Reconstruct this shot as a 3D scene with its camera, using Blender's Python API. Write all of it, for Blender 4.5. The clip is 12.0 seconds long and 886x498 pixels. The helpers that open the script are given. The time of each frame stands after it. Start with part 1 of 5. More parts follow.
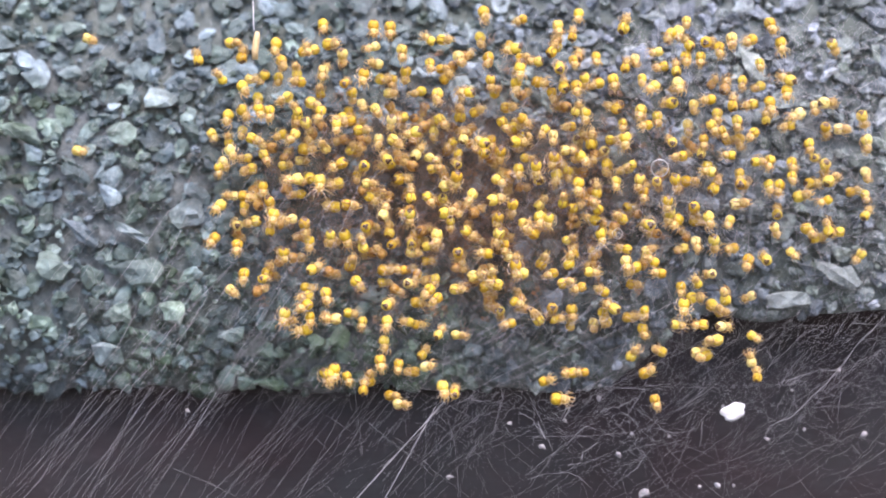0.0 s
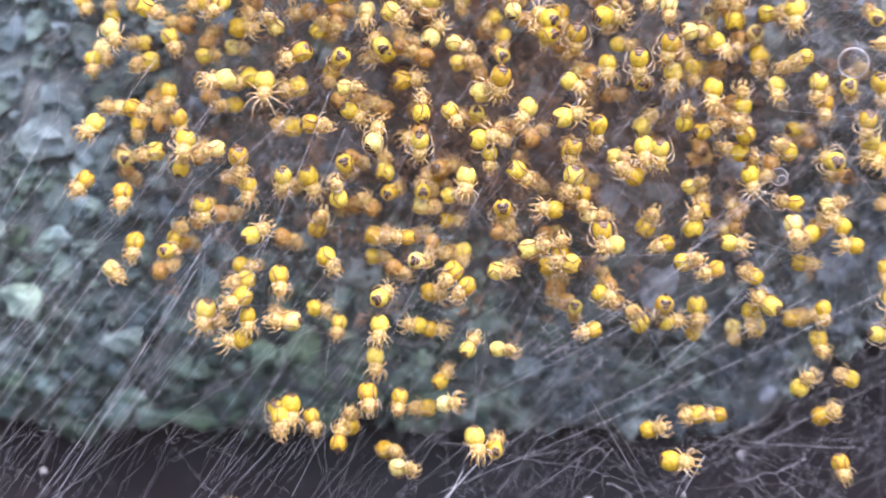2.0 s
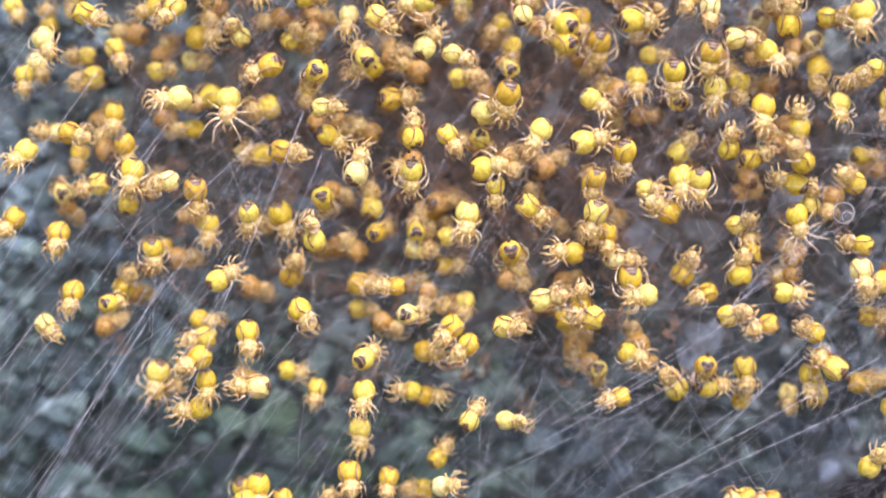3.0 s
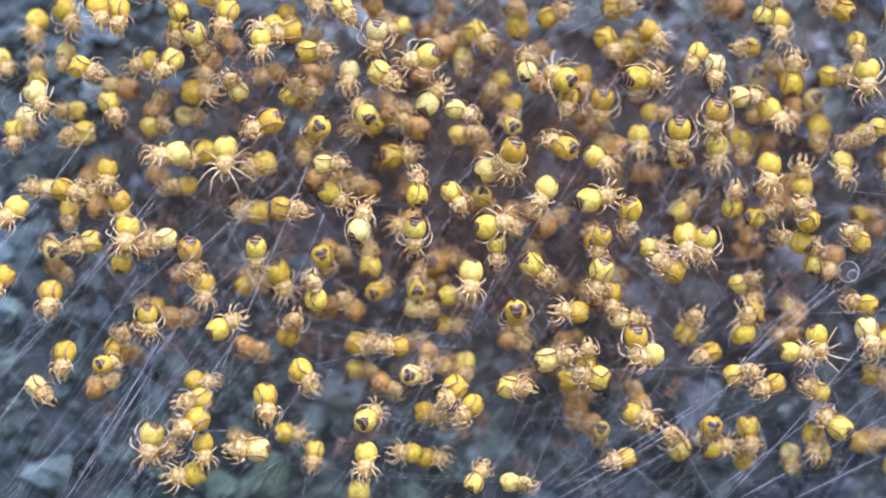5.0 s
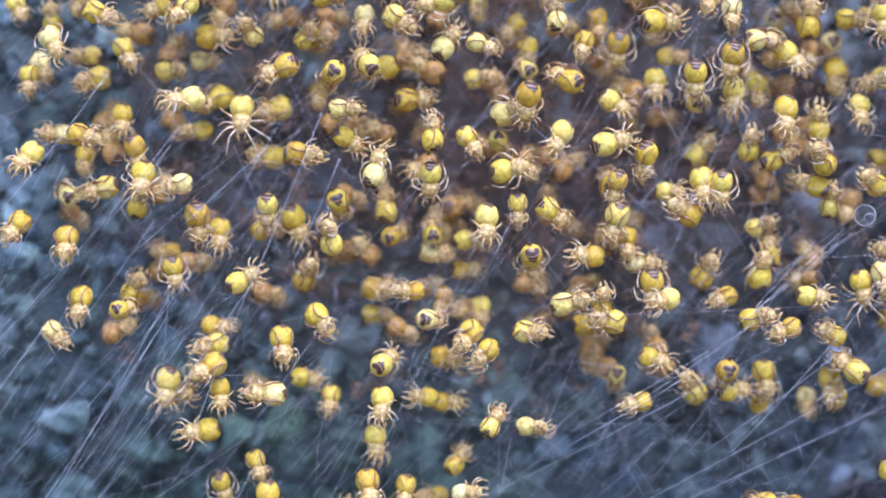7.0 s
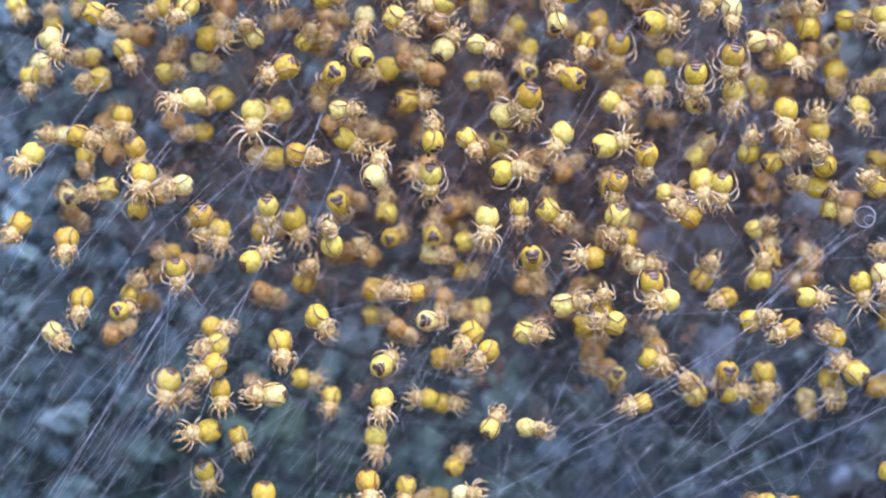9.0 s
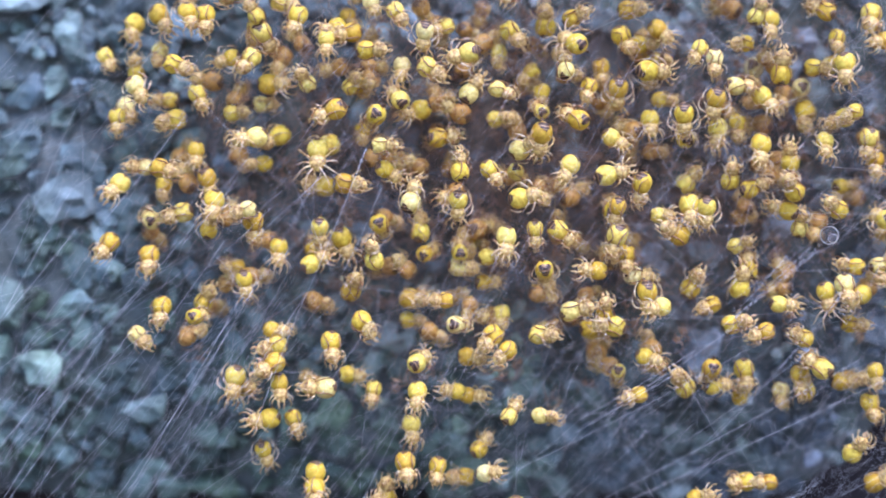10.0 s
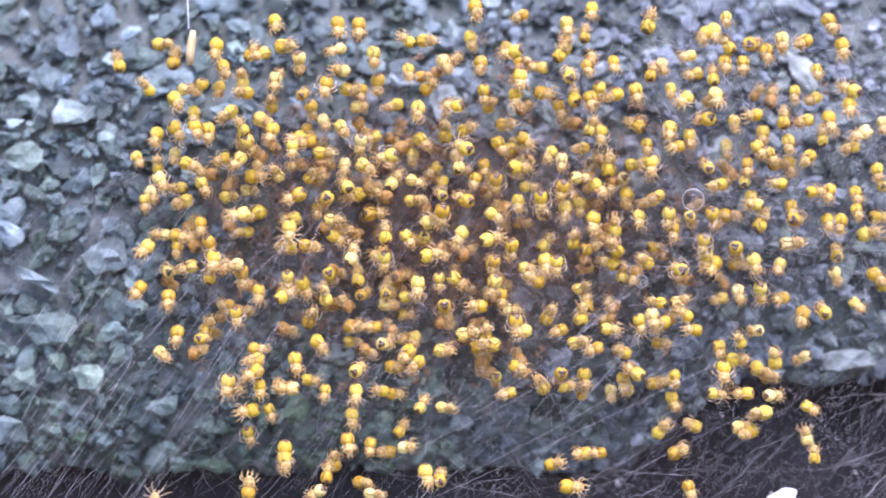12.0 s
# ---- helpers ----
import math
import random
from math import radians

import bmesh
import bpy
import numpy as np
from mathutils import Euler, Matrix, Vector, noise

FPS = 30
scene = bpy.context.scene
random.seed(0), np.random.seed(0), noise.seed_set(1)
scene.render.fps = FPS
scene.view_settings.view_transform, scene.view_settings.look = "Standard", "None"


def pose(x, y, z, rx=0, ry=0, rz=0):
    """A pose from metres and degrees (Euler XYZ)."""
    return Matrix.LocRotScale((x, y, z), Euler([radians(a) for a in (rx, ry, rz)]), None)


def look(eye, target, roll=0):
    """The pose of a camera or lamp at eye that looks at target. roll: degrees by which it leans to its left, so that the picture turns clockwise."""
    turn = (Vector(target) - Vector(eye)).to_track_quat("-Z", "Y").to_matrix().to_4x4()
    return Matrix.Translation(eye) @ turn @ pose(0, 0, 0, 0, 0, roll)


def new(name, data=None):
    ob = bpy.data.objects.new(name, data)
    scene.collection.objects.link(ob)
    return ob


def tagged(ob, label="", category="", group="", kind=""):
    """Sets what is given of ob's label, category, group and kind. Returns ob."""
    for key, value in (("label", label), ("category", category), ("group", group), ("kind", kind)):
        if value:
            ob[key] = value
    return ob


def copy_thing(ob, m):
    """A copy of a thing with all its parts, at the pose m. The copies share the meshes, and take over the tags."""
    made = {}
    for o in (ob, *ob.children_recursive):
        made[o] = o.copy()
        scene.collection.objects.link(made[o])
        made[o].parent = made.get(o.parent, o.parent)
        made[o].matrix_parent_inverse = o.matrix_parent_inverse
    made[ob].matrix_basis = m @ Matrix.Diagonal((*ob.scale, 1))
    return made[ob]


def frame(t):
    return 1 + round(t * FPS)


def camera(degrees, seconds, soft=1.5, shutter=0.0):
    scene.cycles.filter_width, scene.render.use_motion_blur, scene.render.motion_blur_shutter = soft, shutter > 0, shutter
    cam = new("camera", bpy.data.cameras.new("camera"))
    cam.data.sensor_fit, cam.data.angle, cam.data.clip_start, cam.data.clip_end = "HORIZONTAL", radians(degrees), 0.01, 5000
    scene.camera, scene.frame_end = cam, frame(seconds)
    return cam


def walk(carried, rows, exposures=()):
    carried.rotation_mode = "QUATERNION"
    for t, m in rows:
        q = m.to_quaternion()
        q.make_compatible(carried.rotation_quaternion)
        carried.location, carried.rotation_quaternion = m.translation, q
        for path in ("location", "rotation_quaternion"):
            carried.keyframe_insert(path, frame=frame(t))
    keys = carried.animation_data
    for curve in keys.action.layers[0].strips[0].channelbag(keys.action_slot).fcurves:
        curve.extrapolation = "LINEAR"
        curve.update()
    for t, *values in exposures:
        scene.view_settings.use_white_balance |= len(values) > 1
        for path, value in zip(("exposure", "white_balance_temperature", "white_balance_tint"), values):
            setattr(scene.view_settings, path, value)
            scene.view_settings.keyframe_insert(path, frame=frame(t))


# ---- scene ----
# Lengths below are in millimetres unless they carry metres; MM turns them into metres.
MM = 0.001

# ---- camera and its walk ----
cam = camera(25.0, 12.0, soft=1.9, shutter=0.3)
cam.data.dof.use_dof, cam.data.dof.aperture_fstop = True, 15.0
walk(cam, [
    (0, look((-0.00099, -0.22102, -0.00473), (-0.00137, -0.12105, -0.00239), -0.10)),
    (0.5, look((-0.00261, -0.21982, -0.00326), (-0.00247, -0.11984, -0.00126), -0.28)),
    (1, look((-0.00151, -0.22080, -0.00287), (-0.00204, -0.12080, -0.00258), -0.10)),
    (1.5, look((-0.00158, -0.18047, -0.00465), (-0.00255, -0.08048, -0.00415), 0.18)),
    (2, look((-0.00105, -0.13080, 0.00129), (-0.00333, -0.03088, -0.00189), 0.19)),
    (2.5, look((-0.00017, -0.11105, 0.00169), (-0.00363, -0.01115, -0.00106), 0.29)),
    (3, look((0.00101, -0.11013, 0.00161), (-0.00354, -0.01024, 0.00006), 0.06)),
    (3.2, look((-0.00028, -0.10955, 0.00241), (-0.00391, -0.00962, 0.00279), 0.16)),
    (4.8, look((-0.00603, -0.10864, 0.00199), (-0.00395, -0.00868, 0.00394), 0.10)),
    (5, look((-0.00596, -0.10861, 0.00172), (-0.00395, -0.00864, 0.00300), 0.08)),
    (5.5, look((-0.00571, -0.10843, 0.00153), (-0.00403, -0.00845, 0.00262), -0.07)),
    (6, look((-0.00577, -0.10845, 0.00159), (-0.00422, -0.00847, 0.00294), -0.12)),
    (6.5, look((-0.00584, -0.10874, 0.00185), (-0.00460, -0.00875, 0.00217), -0.09)),
    (7, look((-0.00595, -0.10854, 0.00155), (-0.00473, -0.00855, 0.00022), -0.05)),
    (8.8, look((-0.00658, -0.10895, 0.00191), (-0.00473, -0.00899, -0.00026), 0.16)),
    (9, look((-0.00596, -0.10862, 0.00162), (-0.00474, -0.00864, 0.00029), -0.04)),
    (9.5, look((-0.00600, -0.10942, 0.00160), (-0.00517, -0.00942, 0.00162), -0.14)),
    (10, look((-0.00594, -0.12645, 0.00196), (-0.00621, -0.02645, 0.00127), -0.13)),
    (10.5, look((-0.00569, -0.15193, 0.00211), (-0.00657, -0.05195, 0.00013), -0.04)),
    (11, look((-0.00520, -0.17920, 0.00126), (-0.00646, -0.07922, -0.00015), -0.10)),
    (11.5, look((-0.00666, -0.17832, 0.00178), (-0.00449, -0.07836, 0.00332), 0.15)),
    (12, look((-0.00503, -0.17910, 0.00126), (-0.00227, -0.07916, 0.00329), -0.28)),
], exposures=[
    (0.0, 1.74, 6650, 26), (1.2, 1.71, 6650, 26), (1.6, 1.82, 6500, 26), (2.0, 1.86, 6250, 27), (2.5, 1.84, 6250, 26), (3.2, 1.85, 6250, 26),
    (4.8, 1.55, 5600, 26), (5.5, 1.51, 5500, 26), (6.5, 1.50, 5270, 26), (7.0, 1.49, 5070, 26), (9.0, 1.48, 5170, 27), (9.5, 1.48, 5270, 27), (10.0, 1.51, 5250, 26), (10.5, 1.48, 5450, 26), (11.0, 1.66, 5700, 31), (12.0, 1.77, 5900, 33)])

# ---- light: an overcast sky with a wide, weak sun ----
SUN_ELEVATION, SUN_TURN = 60.0, 160.0
world = bpy.data.worlds.new("overcast_sky")
scene.world = world
world.use_nodes = True
sky = world.node_tree.nodes.new("ShaderNodeTexSky")
sky.sky_type, sky.sun_disc = "NISHITA", False
sky.sun_elevation, sky.sun_rotation = radians(SUN_ELEVATION), radians(SUN_TURN)
sky.air_density, sky.dust_density = 1.0, 1.5
background = world.node_tree.nodes["Background"]
background.inputs["Strength"].default_value = 0.15
world.node_tree.links.new(sky.outputs["Color"], background.inputs["Color"])
sun = new("sun", bpy.data.lights.new("sun", "SUN"))
sun.data.energy, sun.data.angle, sun.data.color = 1.5, radians(50), (1.0, 0.97, 0.93)
_e, _a = radians(SUN_ELEVATION), radians(SUN_TURN)
sun.matrix_world = look((math.sin(_a) * math.cos(_e), math.cos(_a) * math.cos(_e), math.sin(_e)), (0, 0, 0))


# ---- materials ----
def blank(name, rough=0.6):
    m = bpy.data.materials.new(name)
    m.use_nodes = True
    n = m.node_tree.nodes["Principled BSDF"]
    n.inputs["Roughness"].default_value = rough
    return m, m.node_tree, n


def node(tree, kind, **values):
    n = tree.nodes.new(kind)
    for key, value in values.items():
        n.inputs[key.replace("_", " ")].default_value = value
    return n


def ramp(tree, source, stops):
    r = tree.nodes.new("ShaderNodeValToRGB")
    while len(r.color_ramp.elements) < len(stops):
        r.color_ramp.elements.new(0.5)
    for e, (at, colour) in zip(r.color_ramp.elements, stops):
        e.position, e.color = at, (*colour, 1)
    tree.links.new(source, r.inputs["Fac"])
    return r.outputs["Color"]


def mix(tree, kind, fac, a, b):
    n = tree.nodes.new("ShaderNodeMixRGB")
    n.blend_type = kind
    for value, socket in ((fac, n.inputs["Fac"]), (a, n.inputs["Color1"]), (b, n.inputs["Color2"])):
        if isinstance(value, (float, int)):
            socket.default_value = value
        elif isinstance(value, tuple):
            socket.default_value = (*value, 1)
        else:
            tree.links.new(value, socket)
    return n.outputs["Color"]


def noise_tex(tree, vector, scale, detail=4.0, rough=0.6):
    n = node(tree, "ShaderNodeTexNoise", Scale=scale, Detail=detail, Roughness=rough)
    tree.links.new(vector, n.inputs["Vector"])
    return n.outputs["Fac"]


def bump(tree, shader, height, strength, distance):
    b = node(tree, "ShaderNodeBump", Strength=strength, Distance=distance)
    tree.links.new(height, b.inputs["Height"])
    tree.links.new(b.outputs["Normal"], shader.inputs["Normal"])


def place_of(tree):
    return tree.nodes.new("ShaderNodeNewGeometry").outputs["Position"]


STONE_TONES = [(0.0, (0.056, 0.076, 0.075)), (0.25, (0.083, 0.112, 0.112)), (0.55, (0.125, 0.167, 0.168)),
               (0.82, (0.179, 0.234, 0.235)), (0.94, (0.247, 0.312, 0.314)), (1.0, (0.332, 0.406, 0.406))]
PALE_TONES = [(0.0, (0.17, 0.213, 0.218)), (0.5, (0.22, 0.274, 0.28)), (1.0, (0.32, 0.386, 0.392))]


def stone_material(name, joined, tones=STONE_TONES):
    m, tree, shader = blank(name, 0.62)
    at = place_of(tree)
    chance = (tree.nodes.new("ShaderNodeNewGeometry").outputs["Random Per Island"] if joined
              else tree.nodes.new("ShaderNodeObjectInfo").outputs["Random"])
    colour = ramp(tree, chance, tones)
    scatter = tree.nodes.new("ShaderNodeMath")
    scatter.operation = "FRACT"
    spread = tree.nodes.new("ShaderNodeMath")
    spread.operation, spread.inputs[1].default_value = "MULTIPLY", 13.7
    tree.links.new(chance, spread.inputs[0])
    tree.links.new(spread.outputs["Value"], scatter.inputs[0])
    colour = mix(tree, "MULTIPLY", 1.0, colour, ramp(tree, scatter.outputs["Value"], [(0.0, (0.90, 0.96, 0.80)), (0.45, (1.0, 1.0, 0.97)), (0.75, (0.99, 1.0, 1.08)), (1.0, (1.1, 1.1, 1.2))]))
    grain = noise_tex(tree, at, 520.0, 6.0, 0.7)
    colour = mix(tree, "MULTIPLY", 0.65, colour, ramp(tree, grain, [(0.32, (0.45, 0.46, 0.47)), (0.66, (1.35, 1.36, 1.38))]))
    blotch = noise_tex(tree, at, 270.0, 5.0, 0.65)
    colour = mix(tree, "MULTIPLY", 0.8, colour, ramp(tree, blotch, [(0.36, (0.42, 0.46, 0.43)), (0.5, (0.95, 0.96, 0.96)), (0.64, (1.5, 1.5, 1.52))]))
    algae = ramp(tree, noise_tex(tree, at, 38.0, 4.0), [(0.46, (0, 0, 0)), (0.66, (1, 1, 1))])
    # green algae, denser towards -x; the stones grow paler and more mauve towards +x
    side = tree.nodes.new("ShaderNodeSeparateXYZ")
    tree.links.new(at, side.inputs["Vector"])
    along = node(tree, "ShaderNodeMapRange")
    along.inputs["From Min"].default_value, along.inputs["From Max"].default_value = -0.030, 0.030
    tree.links.new(side.outputs["X"], along.inputs["Value"])
    damp = ramp(tree, along.outputs["Result"], [(0.1, (1, 1, 1)), (0.75, (0.25, 0.25, 0.25))])
    algae = mix(tree, "MULTIPLY", 1.0, algae, damp)
    colour = mix(tree, "MIX", algae, colour, mix(tree, "MULTIPLY", 1.0, colour, (0.64, 0.74, 0.42)))
    colour = mix(tree, "MULTIPLY", 1.0, colour, ramp(tree, along.outputs["Result"], [(0.2, (0.93, 0.97, 0.95)), (0.8, (1.22, 1.08, 1.13))]))
    soot = ramp(tree, noise_tex(tree, at, 160.0, 4.0), [(0.35, (0.5, 0.5, 0.52)), (0.6, (1, 1, 1))])
    colour = mix(tree, "MULTIPLY", 0.8, colour, soot)
    tree.links.new(colour, shader.inputs["Base Color"])
    bump(tree, shader, noise_tex(tree, at, 1100.0, 6.0), 0.7, 0.0005)
    return m


def mortar_material():
    m, tree, shader = blank("weathered_mortar", 0.85)
    at = place_of(tree)
    colour = ramp(tree, noise_tex(tree, at, 700.0, 6.0), [(0.3, (0.101, 0.120, 0.119)), (0.55, (0.158, 0.182, 0.180)), (0.8, (0.239, 0.265, 0.264))])
    damp = ramp(tree, noise_tex(tree, at, 60.0, 3.0), [(0.4, (0.6, 0.64, 0.55)), (0.65, (1, 1, 1))])
    tree.links.new(mix(tree, "MULTIPLY", 0.9, colour, damp), shader.inputs["Base Color"])
    bump(tree, shader, noise_tex(tree, at, 1100.0, 6.0), 0.8, 0.0006)
    return m


def board_material():
    m, tree, shader = blank("dark_brown_paint", 0.7)
    shader.inputs["Specular IOR Level"].default_value = 0.2
    at = place_of(tree)
    stretch = node(tree, "ShaderNodeMapping", Scale=(0.3, 1.0, 1.0))
    tree.links.new(at, stretch.inputs["Vector"])
    colour = ramp(tree, noise_tex(tree, stretch.outputs["Vector"], 130.0, 6.0), [(0.3, (0.014, 0.0098, 0.0098)), (0.6, (0.027, 0.0188, 0.0195)), (0.8, (0.050, 0.035, 0.036))])
    bloom = ramp(tree, noise_tex(tree, at, 55.0, 5.0, 0.65), [(0.42, (0, 0, 0)), (0.68, (0.8, 0.8, 0.8))])
    colour = mix(tree, "MIX", bloom, colour, (0.025, 0.027, 0.027))
    dust = ramp(tree, noise_tex(tree, at, 900.0, 6.0, 0.7), [(0.58, (0, 0, 0)), (0.75, (1, 1, 1))])
    tree.links.new(mix(tree, "MIX", dust, colour, (0.05, 0.045, 0.044)), shader.inputs["Base Color"])
    bump(tree, shader, noise_tex(tree, stretch.outputs["Vector"], 600.0, 5.0), 0.5, 0.0004)
    return m


def abdomen_material(plain):
    m, tree, shader = blank("yellow_abdomen" + ("_plain" if plain else ""), 0.5)
    at = tree.nodes.new("ShaderNodeTexCoord").outputs["Object"]
    chance = tree.nodes.new("ShaderNodeObjectInfo").outputs["Random"]
    if plain:
        chance = tree.nodes.new("ShaderNodeNewGeometry").outputs["Random Per Island"]
    colour = ramp(tree, chance, [(0.0, (0.55, 0.34, 0.028)), (0.3, (0.65, 0.45, 0.037)), (0.6, (0.70, 0.52, 0.054)), (0.87, (0.74, 0.58, 0.11)), (1.0, (0.78, 0.66, 0.26))])
    mottle = ramp(tree, noise_tex(tree, at, 3500.0, 3.0), [(0.34, (0.52, 0.38, 0.20)), (0.56, (1, 1, 1))])
    colour = mix(tree, "MULTIPLY", 0.75, colour, mottle)
    tree.links.new(colour, shader.inputs["Base Color"])
    shader.inputs["Subsurface Weight"].default_value = 0.25
    shader.inputs["Specular IOR Level"].default_value = 0.3
    shader.inputs["Subsurface Radius"].default_value = (0.0006, 0.0004, 0.0001)
    shader.inputs["Subsurface Scale"].default_value = 0.5
    bump(tree, shader, noise_tex(tree, at, 3200.0, 4.0), 0.6, 0.00010)
    return m


def patch_material():
    m, tree, shader = blank("dark_rump_patch", 0.5)
    at = tree.nodes.new("ShaderNodeTexCoord").outputs["Object"]
    bars = node(tree, "ShaderNodeTexWave", Scale=2300.0, Distortion=2.5, Detail=2.0)
    tree.links.new(at, bars.inputs["Vector"])
    colour = ramp(tree, bars.outputs["Fac"], [(0.25, (0.045, 0.022, 0.012)), (0.7, (0.17, 0.085, 0.04)), (0.95, (0.34, 0.20, 0.08))])
    colour = mix(tree, "MULTIPLY", 0.6, colour, ramp(tree, noise_tex(tree, at, 4000.0, 3.0), [(0.35, (0.5, 0.45, 0.4)), (0.6, (1, 1, 1))]))
    tree.links.new(colour, shader.inputs["Base Color"])
    return m


def tan_material(name, low, high):
    m, tree, shader = blank(name, 0.5)
    at = tree.nodes.new("ShaderNodeTexCoord").outputs["Object"]
    colour = ramp(tree, noise_tex(tree, at, 5200.0, 3.0), [(0.38, low), (0.56, high)])
    tree.links.new(colour, shader.inputs["Base Color"])
    shader.inputs["Subsurface Weight"].default_value = 0.3
    shader.inputs["Subsurface Radius"].default_value = (0.0005, 0.0003, 0.0001)
    shader.inputs["Subsurface Scale"].default_value = 0.4
    return m


def plain_material(name, colour, rough, shade=0.5, scale=1500.0):
    m, tree, shader = blank(name, rough)
    at = place_of(tree)
    tone = ramp(tree, noise_tex(tree, at, scale, 4.0), [(0.3, tuple(shade * c for c in colour)), (0.7, colour)])
    tree.links.new(tone, shader.inputs["Base Color"])
    bump(tree, shader, noise_tex(tree, at, 2 * scale, 4.0), 0.3, 0.0002)
    return m


def water_material():
    """A thin, clear skin of water with a soft gloss towards its edge."""
    m = bpy.data.materials.new("clear_water")
    m.use_nodes = True
    tree = m.node_tree
    tree.nodes.remove(tree.nodes["Principled BSDF"])
    clear = node(tree, "ShaderNodeBsdfTransparent", Color=(0.93, 0.95, 0.97, 1))
    gloss = node(tree, "ShaderNodeBsdfGlossy", Color=(0.96, 0.97, 0.98, 1), Roughness=0.55)
    facing = node(tree, "ShaderNodeLayerWeight", Blend=0.5)
    edge = ramp(tree, facing.outputs["Facing"], [(0.42, (0.02, 0.02, 0.02)), (0.72, (0.85, 0.85, 0.85))])
    blend = tree.nodes.new("ShaderNodeMixShader")
    tree.links.new(edge, blend.inputs["Fac"])
    tree.links.new(clear.outputs["BSDF"], blend.inputs[1])
    tree.links.new(gloss.outputs["BSDF"], blend.inputs[2])
    tree.links.new(blend.outputs["Shader"], tree.nodes["Material Output"].inputs["Surface"])
    return m


STONE = stone_material("grey_stone_chip", False)
STONE_PALE = stone_material("pale_stone_chip", False, PALE_TONES)
STONE_JOINED = stone_material("grey_stone_chips", True)
MORTAR = mortar_material()
BOARD = board_material()
YELLOW, YELLOW_PLAIN = abdomen_material(False), abdomen_material(True)
PATCH = patch_material()
HEAD_TAN = tan_material("tan_head", (0.30, 0.165, 0.045), (0.64, 0.45, 0.14))
LEG_TAN = tan_material("tan_leg", (0.26, 0.135, 0.05), (0.64, 0.44, 0.18))
LEG_PALE = tan_material("pale_leg", (0.34, 0.22, 0.11), (0.64, 0.49, 0.30))
# brown for hind legs laid over the abdomen; includes the shadow they cast on it
LEG_SHADOW_BROWN = tan_material("shadow_brown_hind_leg", (0.12, 0.055, 0.02), (0.30, 0.15, 0.06))
# the yellow abdomen deep in the web, with the shade put into its colour
SHADED_AMBER = tan_material("shaded_amber_abdomen", (0.28, 0.13, 0.03), (0.52, 0.29, 0.06))
SKIN = tan_material("brown_shed_skin", (0.17, 0.100, 0.062), (0.33, 0.205, 0.12))
# brown of the added threads that imitate the haze between the spiderlings
BROWN_HAZE = plain_material("brown_haze_threads", (0.41, 0.25, 0.16), 0.6, 0.5)
SOIL = plain_material("dark_soil", (0.07, 0.058, 0.045), 0.9, 0.5, 20.0)
SILK = plain_material("white_silk", (0.76, 0.75, 0.75), 0.45, 0.7)
FLAKE = plain_material("white_flake", (0.85, 0.84, 0.82), 0.7, 0.75)
STRAW = plain_material("pale_straw", (0.75, 0.55, 0.27), 0.6, 0.7)
SPECK = plain_material("grey_debris", (0.50, 0.48, 0.47), 0.8, 0.25, 2600.0)
WATER = water_material()


# ---- mesh helpers ----
def mesh_of(name, bm, *materials, smooth=True):
    data = bpy.data.meshes.new(name)
    bm.to_mesh(data)
    bm.free()
    for m in materials:
        data.materials.append(m)
    if smooth:
        data.polygons.foreach_set("use_smooth", [True] * len(data.polygons))
    return data


def part(name, data, parent, label=""):
    ob = new(name, data)
    ob.parent = parent
    return tagged(ob, label=label)


def add_tube(bm, points, radii, sides=5):
    rings = []
    points = [Vector(p) for p in points]
    for i, (p, r) in enumerate(zip(points, radii)):
        along = (points[min(i + 1, len(points) - 1)] - points[max(i - 1, 0)]).normalized()
        side = along.orthogonal().normalized()
        other = along.cross(side)
        rings.append([bm.verts.new(p + r * (math.cos(2 * math.pi * k / sides) * side + math.sin(2 * math.pi * k / sides) * other)) for k in range(sides)])
    for a, b in zip(rings, rings[1:]):
        best = min(range(sides), key=lambda s: (a[0].co - b[s].co).length)
        for k in range(sides):
            bm.faces.new((a[k], a[(k + 1) % sides], b[(k + 1 + best) % sides], b[(k + best) % sides]))
    bm.faces.new(rings[0][::-1])
    bm.faces.new(rings[-1])


# ---- the wall: mortar, stone chips, the dark board beneath it ----
def lower_edge(x):
    """Height of the wall's broken lower edge at x, in millimetres."""
    rise = min(max((x - 15.0) / 12.0, 0.0), 1.0)
    return -15.2 + 8.0 * rise * rise * (3 - 2 * rise) + 1.2 * noise.noise((x * 0.16, 3.1, 0.0)) + 0.05 * max(x - 34.0, 0.0)


def face(z):
    """How far the wall's face leans back at height z, in millimetres."""
    return 0.011 * max(0.0, z - 5.0) ** 2 + 0.042 * max(0.0, -5.0 - z) ** 2


def slope(z):
    """The lean of the face at height z, in degrees: back above, under at the lower lip."""
    return math.degrees(math.atan(0.022 * max(0.0, z - 5.0) - 0.084 * max(0.0, -5.0 - z)))


